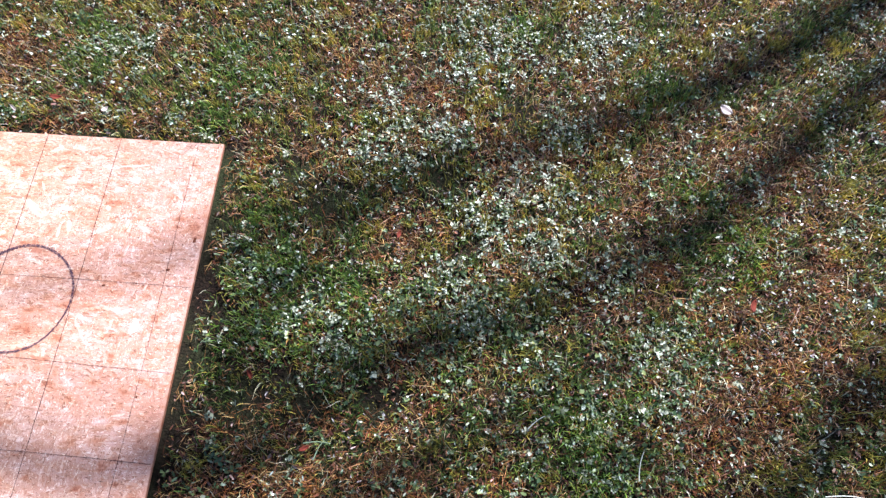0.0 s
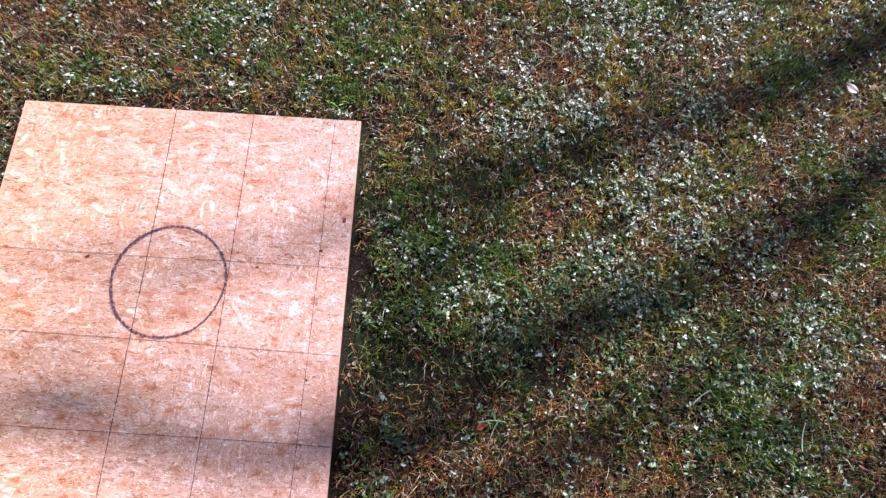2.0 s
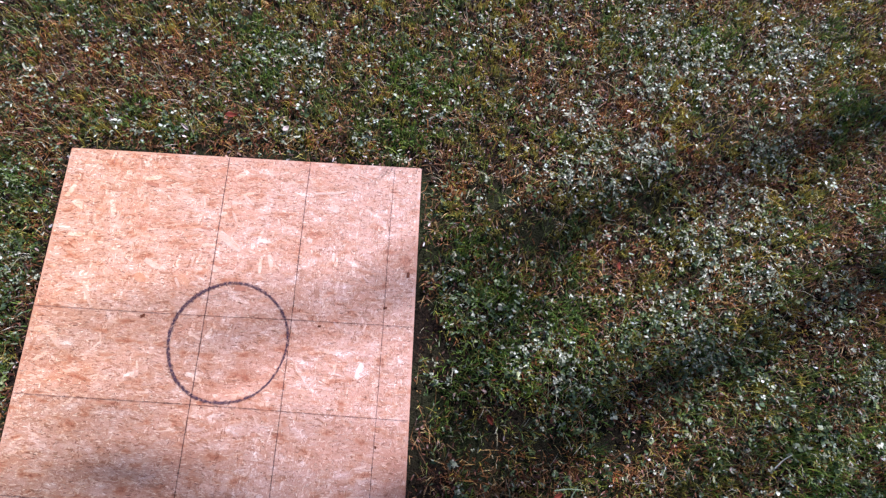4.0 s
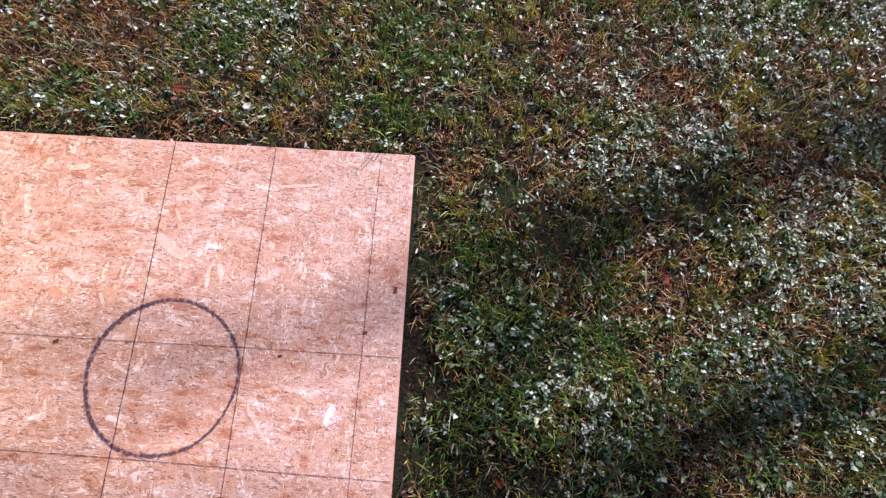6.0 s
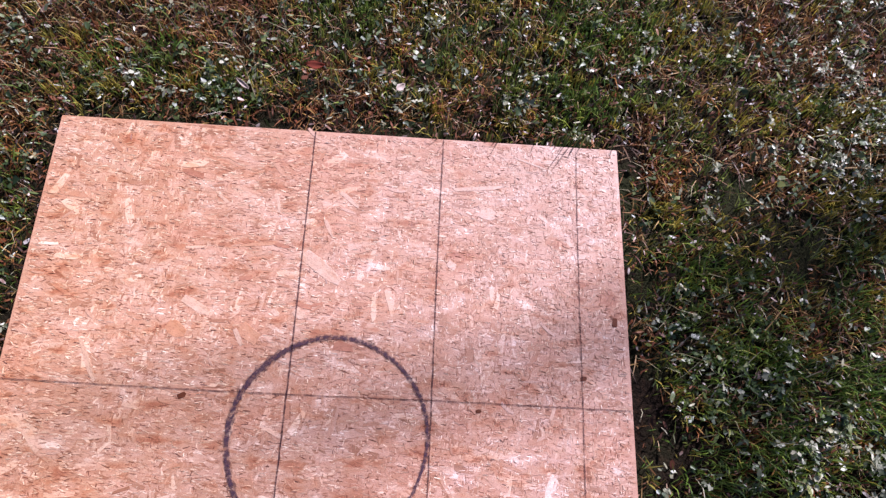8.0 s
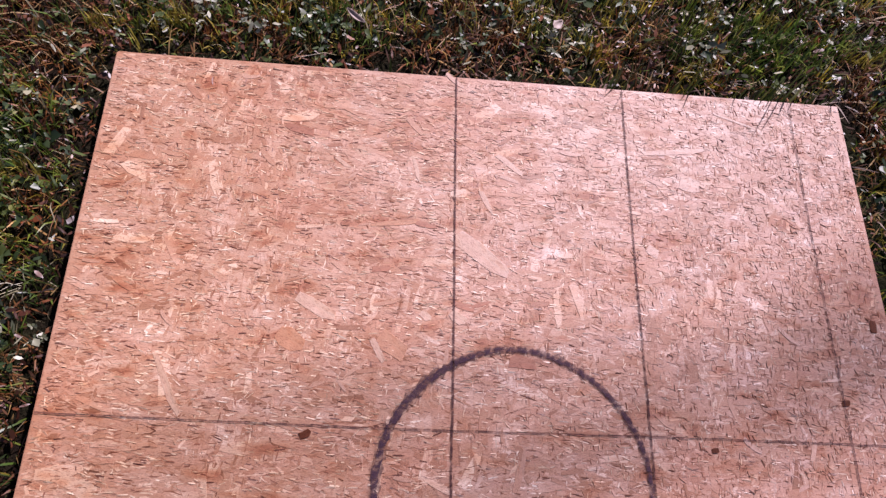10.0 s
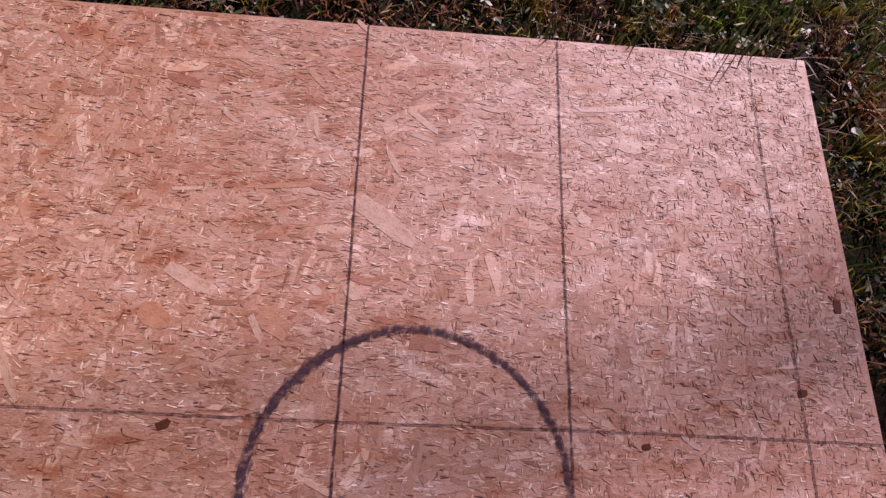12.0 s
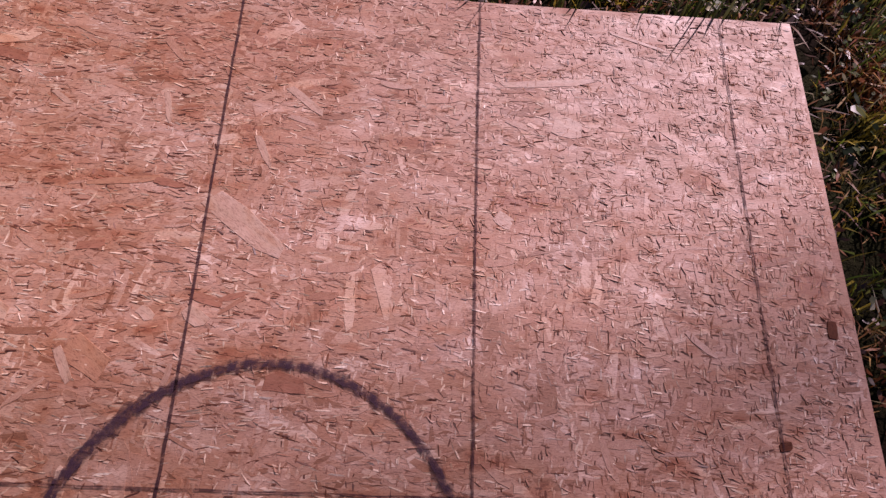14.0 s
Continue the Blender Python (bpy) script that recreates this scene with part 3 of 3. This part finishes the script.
def burr(rand):
    """A short raised splinter of the rougher east side, mostly crosswise."""
    length, width = rand.uniform(0.003, 0.008), rand.uniform(0.0006, 0.0012)
    x = max(-0.008 - abs(rand.gauss(0, 0.17)), -0.5)
    turn = (1.57 if rand.random() < 0.6 else 0.0) + rand.gauss(-0.1, 0.35)
    return length, width, turn, x, rand.uniform(-0.55, -0.008)


def build_strands():
    rand = random.Random(11)
    tagged(part("surface_fibre", mesh_from("surface_fibre", *joined_strands(64000, place_strand, (0.00015, 0.0006), rand), STRAND), board, "pressed pinkish tan wood strands"), kind="stuff")
    tagged(part("dark_fibre", mesh_from("dark_fibre", *joined_strands(9500, sliver, (0.0005, 0.0008), rand), VOID), board, "dark brown gaps and slivers between strands"), kind="stuff")
    tagged(part("light_fibre", mesh_from("light_fibre", *joined_strands(9500, sliver, (0.0005, 0.0009), rand), LIGHT_FIBRE), board, "raised pale splinters between strands"), kind="stuff")
    tagged(part("raised_fibre", mesh_from("raised_fibre", *joined_strands(2800, burr, (0.0007, 0.0013), rand), STRAND), board, "raised crosswise splinters of the rougher east side"), kind="stuff")
    shapes = []
    for k in range(12):
        v, f = strand_solid(strand_shape(0.04 + 0.002 * k, 0.008 + 0.0008 * k, rand), 0.00045, 0, rand.uniform(-0.01, 0.01))
        shapes.append(mesh_from("strand", v, f, (RED_STRAND, STRAND, PALE_STRAND, STRAND)[k % 4]))

    def lay(k, x, y, turn, sx, sy):
        piece = part("strand", shapes[k], board)
        piece.matrix_basis = Matrix.LocRotScale((x, y, BTOP + 0.0001), Euler((0, 0, turn)), (sx, sy, 1))

    def flakes(material, label, rows):
        for x, y, length, width, turn in rows:
            v, f = strand_solid(strand_shape(length, width, rand), 0.0005, 0, 0.00008 / width)
            piece = part("strand", mesh_from("strand", v, f, material), board, label)
            piece.matrix_basis = Matrix.LocRotScale((x, y, BTOP + 0.0001), Euler((0, 0, turn)), (1, 1, 1))

    flakes(CREAM_STRAND, "large cream-coloured wood flake", (
        (-0.423, -0.212, 0.066, 0.0165, -0.66), (-0.393, -0.107, 0.0355, 0.008, -0.71), (-0.419, -0.152, 0.0286, 0.0057, -1.14),
        (-0.583, -0.272, 0.042, 0.0125, -0.49), (-0.447, -0.278, 0.0172, 0.0115, -0.62), (-0.492, -0.12, 0.0279, 0.0041, -1.32),
        (-0.568, -0.117, 0.0194, 0.0041, -0.6), (-0.245, -0.197, 0.0144, 0.01, -0.59), (-0.196, -0.118, 0.0224, 0.0175, -0.18),
        (-0.523, -0.312, 0.0251, 0.0058, -1.07), (-0.479, -0.277, 0.0122, 0.0069, -0.61), (-0.133, -0.032, 0.0506, 0.0027, -0.32),
        (-0.207, -0.077, 0.0796, 0.0065, 0.13), (-0.708, -0.35, 0.06, 0.007, -1.1)))
    flakes(BRICK_STRAND, "brick-red wood flake", (
        (-0.523, -0.231, 0.0182, 0.0065, 0.17), (-0.442, -0.266, 0.0216, 0.006, -0.23), (-0.425, -0.263, 0.0168, 0.0043, 0.3),
        (-0.48, -0.182, 0.0204, 0.0056, -0.2), (-0.386, -0.319, 0.028, 0.012, -0.06), (-0.616, -0.08, 0.031, 0.0093, -0.26)))
    flakes(ORANGE_STRAND, "orange-tan wood flake", (
        (-0.509, -0.307, 0.0294, 0.0188, -0.62), (-0.605, -0.305, 0.0282, 0.0166, -0.48), (-0.512, -0.182, 0.0535, 0.0053, 0.13)))
    rough = random.Random(3)
    for x, y, size, turn in ((-0.583, -0.39, 0.011, 0.5), (-0.065, -0.347, 0.009, 0.2), (-0.018, -0.268, 0.012, 1.4), (-0.067, -0.643, 0.006, 1.5), (-0.205, -0.395, 0.007, 0.2)):
        v, f = strand_solid(strand_shape(size, size * 0.6, rough), 0.0009, 0, 0)
        knot = part("knot", mesh_from("knot", v, f, KNOT), board, "dark brown knot")
        knot.matrix_basis = pose(x, y, BTOP + 0.0001, 0, 0, math.degrees(turn))
    for k in range(230):
        scale = rand.uniform(0.22, 0.5)
        turn, x, y = settle(0.05 * scale, 0.012 * scale, rand)
        turn = rand.gauss(0.0, 0.5) if k % 3 else turn
        lay(k % 12, x, y, turn, scale, scale * rand.uniform(0.5, 1.1))


LINE_Z = BTOP + 0.0015


def ribbon(points, width, rand, closed=False, ragged=0.25, swell=0.0):
    """A thin drawn line of uneven width that follows the points, as a low solid strip."""
    n = len(points)
    verts, faces = [], []
    for i, (x, y) in enumerate(points):
        a = points[(i - 1) % n if closed else max(i - 1, 0)]
        b = points[(i + 1) % n if closed else min(i + 1, n - 1)]
        d = Vector((b[0] - a[0], b[1] - a[1])).normalized()
        full = width * (1 + swell * math.sin(math.tau * i / n - 1.3) + 0.4 * swell * math.sin(3 * math.tau * i / n))
        wl, wr = (full / 2 * (1 + rand.uniform(-ragged, ragged)) for _ in range(2))
        verts += [(x - d.y * wl, y + d.x * wl, LINE_Z), (x + d.y * wr, y - d.x * wr, LINE_Z)]
    for i in range(n if closed else n - 1):
        k = (i + 1) % n
        faces.append((2 * i, 2 * i + 1, 2 * k + 1, 2 * k))
    return verts, faces


def build_lines():
    rand = random.Random(5)

    def line(name, a, b, width, label):
        count = 90
        wob = rand.uniform(0, 6)
        pts = []
        for i in range(count):
            f = i / (count - 1)
            sway = 0.0009 * math.sin(wob + 7 * f) + rand.uniform(-0.0003, 0.0003)
            dx, dy = b[0] - a[0], b[1] - a[1]
            size = math.hypot(dx, dy)
            pts.append((a[0] + dx * f - dy / size * sway, a[1] + dy * f + dx / size * sway))
        v, f = ribbon(pts, width, rand)
        part(name, mesh_from(name, v, f, PENCIL), board, label)

    for top, low, width in ((-0.063, -0.074, 0.0012), (-0.262, -0.273, 0.0017), (-0.45, -0.457, 0.0019)):
        line("drawn_line", (top, -0.002), (low, -BH + 0.002), width, "thin dark drawn line")
    for left, right in ((-0.379, -0.387), (-0.563, -0.586), (-0.76, -0.779)):
        line("drawn_line", (-BW + 0.002, left), (-0.002, right), 0.0012, "thin dark drawn line")
    ring = []
    for i in range(220):
        a = math.tau * i / 220
        r = 0.1278 + 0.0012 * math.sin(2 * a + 0.8) + 0.0008 * math.sin(5 * a) + rand.uniform(-0.0004, 0.0004)
        ring.append((-0.395 + 0.972 * r * math.cos(a), -0.4373 + 1.024 * r * math.sin(a)))
    v, f = ribbon(ring, 0.0049, rand, True, 0.25, 0.25)
    halo, halo_faces = ribbon(ring, 0.008, rand, True, 0.4, 0.25)
    circle = part("drawn_circle", mesh_from("drawn_circle", v, f, MARKER), board, "thick charcoal marker circle")
    part("marker_smudge", mesh_from("marker_smudge", [(x, y, z - 0.0003) for x, y, z in halo], halo_faces, SMUDGE), circle, "faint smudged edge of the marker circle")


build_strands()
build_lines()

# ---- loose things on the lawn ----


def leaf_mesh(name, length, width, material, curl, rand):
    rows, verts, faces = 7, [], []
    for i in range(rows):
        f = i / (rows - 1)
        w = width / 2 * (math.sin(math.pi * min(f * 0.93 + 0.05, 1)) ** 0.8) * (1 + rand.uniform(-0.15, 0.15))
        z = curl * (f - 0.5) ** 2 * 4
        for side in (-1, -0.5, 0, 0.5, 1):
            verts.append(((f - 0.5) * length, side * w, z + curl * 0.8 * abs(side) ** 2))
    for i in range(rows - 1):
        for j in range(4):
            k = i * 5 + j
            faces.append((k, k + 1, k + 6, k + 5))
    mesh = mesh_from(name, verts, faces, material, True)
    return mesh


def dead_leaf(x, y, z, length, width, turn, material, label, tilt=(0, 0)):
    rand = random.Random(int(1000 * (x + 3)))
    ob = new("dead_leaf", leaf_mesh("dead_leaf", length, width, material, length * 0.12, rand))
    solid = ob.modifiers.new("thickness", "SOLIDIFY")
    solid.thickness = 0.0006
    ob.matrix_basis = pose(x, y, z, *tilt, turn)
    return tagged(ob, label, "leaf", group="fallen leaves")


dead_leaf(1.276, 0.184, 0.04, 0.036, 0.026, -35, TAN_LEAF, "pale pinkish dead leaf lying on the grass", (10, 5))
dead_leaf(1.68, 0.0, 0.045, 0.045, 0.028, 20, TAN_LEAF, "pale lilac dead leaf lying on the grass", (-8, 5))
dead_leaf(1.286, -0.348, 0.04, 0.034, 0.016, 70, RED_LEAF, "curled red-brown dead leaf on brown grass", (15, 10))
dead_leaf(0.171, -0.578, 0.034, 0.024, 0.012, -60, RED_LEAF, "small red-brown dead leaf beside the board", (20, 0))
dead_leaf(0.311, -0.726, 0.034, 0.024, 0.011, 30, RED_LEAF, "small rust-red dead leaf in the shade", (0, 15))
dead_leaf(0.464, -0.221, 0.034, 0.022, 0.01, 80, RED_LEAF, "thin red dead leaf on edge in brown grass", (25, 10))
dead_leaf(-0.463, 0.108, 0.04, 0.03, 0.014, 15, RED_LEAF, "rust-brown dead leaf behind the board", (10, 20))
dead_leaf(-0.332, 0.086, 0.03, 0.019, 0.012, 50, TAN_LEAF, "small whitish dead leaf behind the board", (15, 10))
dead_leaf(-0.566, 0.072, 0.031, 0.028, 0.007, -40, TAN_LEAF, "narrow bleached leaf behind the board", (10, 0))


def straw(x, y, length, turn, rise, label, material=STRAW):
    rand = random.Random(int(1000 * (x + 3)))
    verts, faces = [], []
    for i in range(9):
        f = i / 8
        r = 0.0016 * (1 - 0.6 * f)
        bend = 0.08 * length * math.sin(f * 2.6)
        for k in range(5):
            a = math.tau * k / 5
            verts.append(((f - 0.5) * length, bend + r * math.cos(a), 0.028 + rise * f + r * math.sin(a)))
    for i in range(8):
        for k in range(5):
            faces.append((i * 5 + k, i * 5 + (k + 1) % 5, i * 5 + 5 + (k + 1) % 5, i * 5 + 5 + k))
    ob = new("straw_stem", mesh_from("straw_stem", verts, faces, material, True))
    ob.matrix_basis = pose(x, y, 0, 0, 0, turn)
    return tagged(ob, label, "straw", group="loose straws")


straw(1.02, -0.715, 0.06, 78, 0.012, "short bleached straw lying on the grass")
straw(0.775, -0.875, 0.085, 52, 0.02, "long thin bleached straw in brown grass")
straw(1.44, -0.752, 0.09, -3, 0.01, "long bleached straw lying flat on the grass")
straw(0.8, -0.64, 0.045, 36, 0.012, "short pale straw among clover")
straw(1.115, -0.853, 0.055, 62, 0.015, "short pale straw in green grass")
straw(0.336, -0.715, 0.06, 0, 0.008, "thin greenish straw in the shade", GREEN_STRAW)
straw(0.343, -0.728, 0.045, 62, 0.012, "thin greenish straw crossing another in the shade", GREEN_STRAW)



def build_clover_plants():
    """Larger pale clover plants that stand out of the lawn."""
    rand = random.Random(17)
    plant = tagged(new("clover_plant"), "pale silvery clover plant with three broad leaves in the grass", "clover", group="clover plants")
    v, f = tube([(0, 0, 0), (0.001, 0.001, 0.02), (0.0, 0.002, 0.038)], [0.0009, 0.0008, 0.0006], 5)
    part("stalk", mesh_from("stalk", v, f, CLOVER, True), plant)
    for k in range(3):
        leaf = part("leaf", leaf_mesh("leaf", 0.0088, 0.0068, PALE, 0.0024, rand), plant)
        a = math.tau * k / 3
        leaf.matrix_basis = pose(0.0058 * math.cos(a), 0.002 + 0.0058 * math.sin(a), 0.038, rand.uniform(-14, 14), rand.uniform(-14, 14), math.degrees(a))
    places = [(0.3, -0.37), (0.27, -0.41), (0.24, -0.46), (0.32, -0.52), (0.42, 0.05), (0.39, 0.15), (0.41, 0.1), (0.53, 0.05), (0.7, -0.1), (0.7, -0.13),
              (0.64, -0.16), (0.53, -0.21), (0.46, -0.29), (0.59, -0.34), (0.72, -0.32), (0.21, -0.08), (-0.09, 0.18), (0.36, -0.06), (0.49, -0.06)]
    plant.matrix_basis = pose(*places[0], 0)
    for x, y in places[1:]:
        copy_thing(plant, pose(x, y, 0, rand.uniform(-12, 12), rand.uniform(-12, 12), rand.uniform(0, 360)))


# ---- tree to the north-east: its limbs shade the lawn ----


def tube(points, radii, sides=8):
    verts, faces = [], []
    for i, p in enumerate(points):
        p = Vector(p)
        d = (Vector(points[min(i + 1, len(points) - 1)]) - Vector(points[max(i - 1, 0)])).normalized()
        a = d.cross(Vector((0.3, 0.2, 0.93))).normalized()
        b = d.cross(a)
        for k in range(sides):
            t = math.tau * k / sides
            verts.append(tuple(p + radii[i] * (math.cos(t) * a + math.sin(t) * b)))
    for i in range(len(points) - 1):
        for k in range(sides):
            faces.append((i * sides + k, i * sides + (k + 1) % sides, (i + 1) * sides + (k + 1) % sides, (i + 1) * sides + k))
    return verts, faces


def over(x, y, d):
    """The point d metres towards the sun from a spot on the lawn."""
    return tuple(Vector((x, y, 0.03)) + SUN * d)


def build_tree():
    tree = tagged(new("tree"), "bare-limbed brown tree at the lawn's edge", "tree")
    tree.location = (12, 9.5, 0)
    low = Vector((-12, -9.5, 0))

    def limb(name, points, radii, parent=tree):
        v, f = tube([tuple(Vector(p) + low) for p in points], radii)
        return part(name, mesh_from(name, v, f, BARK, True), parent)

    trunk = limb("trunk", [(12, 9.5, -0.1), (11.9, 9.5, 1.8), (12, 9.4, 3.8), (11.8, 9.5, 5.8), (11.7, 9.6, 8.5)], [0.34, 0.27, 0.22, 0.17, 0.06])
    first = limb("limb", [(11.9, 9.5, 4.0), (10.0, 10.0, 6.4), over(1.9, 0.5, 12.3), over(1.62, 0.26, 12.2), over(1.24, -0.1, 12.1), over(0.85, -0.34, 12.0),
                  over(0.45, -0.55, 12.0), over(0.18, -0.745, 12.0), over(-0.15, -0.81, 12.0), over(-0.6, -0.74, 12.0), over(-1.0, -0.8, 12.0)],
         [0.1, 0.08, 0.06, 0.056, 0.047, 0.04, 0.03, 0.056, 0.038, 0.036, 0.02])
    second = limb("limb", [(11.8, 9.5, 5.4), (10.0, 10.4, 7.2), over(1.9, 0.75, 13.5), over(1.5, 0.44, 13.4), over(1.02, 0.16, 13.3), over(0.74, 0.06, 13.2),
                  over(0.24, -0.13, 13.1), over(-0.05, -0.28, 13.0), over(-0.24, -0.39, 13.0), over(-0.41, -0.48, 13.0), over(-0.8, -0.65, 13.0)],
         [0.1, 0.08, 0.068, 0.064, 0.05, 0.034, 0.031, 0.018, 0.01, 0.015, 0.008])
    third = limb("limb", [(11.9, 9.5, 3.4), (10.0, 9.3, 5.6), over(1.95, -0.1, 11.5), over(1.6, -0.45, 11.5), over(1.4, -0.68, 11.5), over(1.2, -0.9, 11.4), over(0.8, -1.3, 11.4)],
         [0.1, 0.08, 0.05, 0.045, 0.04, 0.034, 0.015])
    rand = random.Random(21)
    for k in range(26):
        z = rand.uniform(4.5, 8.2)
        a, length = rand.uniform(0, math.tau), rand.uniform(1.2, 2.6)
        foot = Vector((11.8, 9.5, z))
        tip = foot + Vector((math.cos(a) * length, math.sin(a) * length, rand.uniform(0.3, 1.2)))
        limb("twig", [tuple(foot), tuple(foot.lerp(tip, 0.5) + Vector((0, 0, 0.15))), tuple(tip)], [0.04, 0.025, 0.008], trunk)
    count = 2600
    centre = np.random.default_rng(4).normal(0, 1, (count, 3)) * (1.25, 1.25, 0.9) + (-0.2, 0.0, 7.6)
    spin = np.random.default_rng(5).normal(0, 1, (count, 2, 3)) * 0.06
    verts = np.stack([centre, centre + spin[:, 0], centre + spin[:, 0] + spin[:, 1], centre + spin[:, 1]], 1).reshape(-1, 3)
    tris = (np.arange(count)[:, None, None] * 4 + np.array([[0, 1, 2], [0, 2, 3]])[None]).reshape(-1, 3)
    part("crown", big_mesh("crown", verts, tris, OLIVE), tree, "sparse yellowing autumn leaves")
    limb("twig", [over(0.74, 0.06, 13.2), over(0.5, -0.05, 13.2), over(0.3, -0.23, 13.1), over(0.16, -0.42, 13.0), over(0.12, -0.55, 13.0), over(0.1, -0.66, 13.0)], [0.016, 0.016, 0.026, 0.034, 0.032, 0.014], second)
    limb("twig", [over(1.24, -0.12, 12.1), over(0.95, -0.5, 12.2), over(0.6, -0.72, 12.3), over(0.3, -0.86, 12.4), over(0.1, -0.98, 12.4)], [0.018, 0.018, 0.032, 0.034, 0.008], first)
    limb("twig", [over(1.6, -0.45, 11.5), over(1.1, -0.66, 11.7), over(0.8, -0.82, 11.7), over(0.5, -0.98, 11.7)], [0.02, 0.017, 0.015, 0.008], third)
    limb("twig", [over(1.4, -0.68, 11.5), over(1.0, -0.86, 11.6), over(0.7, -1.1, 11.6)], [0.02, 0.017, 0.01], third)
    limb("twig", [over(1.6, -0.45, 11.5), over(1.55, -0.7, 11.4), over(1.4, -0.95, 11.3)], [0.02, 0.017, 0.01], third)
    limb("twig", [over(0.85, -0.34, 12.0), over(0.55, -0.43, 12.1), over(0.25, -0.55, 12.2), over(0.05, -0.62, 12.2)], [0.02, 0.025, 0.027, 0.012], first)
    limb("twig", [over(0.24, -0.13, 13.1), over(0.17, -0.28, 13.0), over(0.02, -0.35, 13.0), over(-0.22, -0.35, 12.9), over(-0.45, -0.38, 12.8), over(-0.58, -0.4, 12.8), over(-0.8, -0.45, 12.8)],
         [0.018, 0.016, 0.011, 0.011, 0.018, 0.017, 0.012], second)
    limb("twig", [over(0.18, -0.745, 12.0), over(-0.05, -0.68, 12.0), over(-0.3, -0.64, 12.1), over(-0.55, -0.66, 12.1), over(-0.85, -0.62, 12.1)], [0.018, 0.011, 0.013, 0.014, 0.008], first)
    limb("twig", [over(1.1, -0.66, 11.7), over(0.75, -0.66, 11.8), over(0.45, -0.75, 11.8), over(0.25, -0.87, 11.8)], [0.017, 0.016, 0.014, 0.006], third)
    return tree


build_clover_plants()
build_tree()
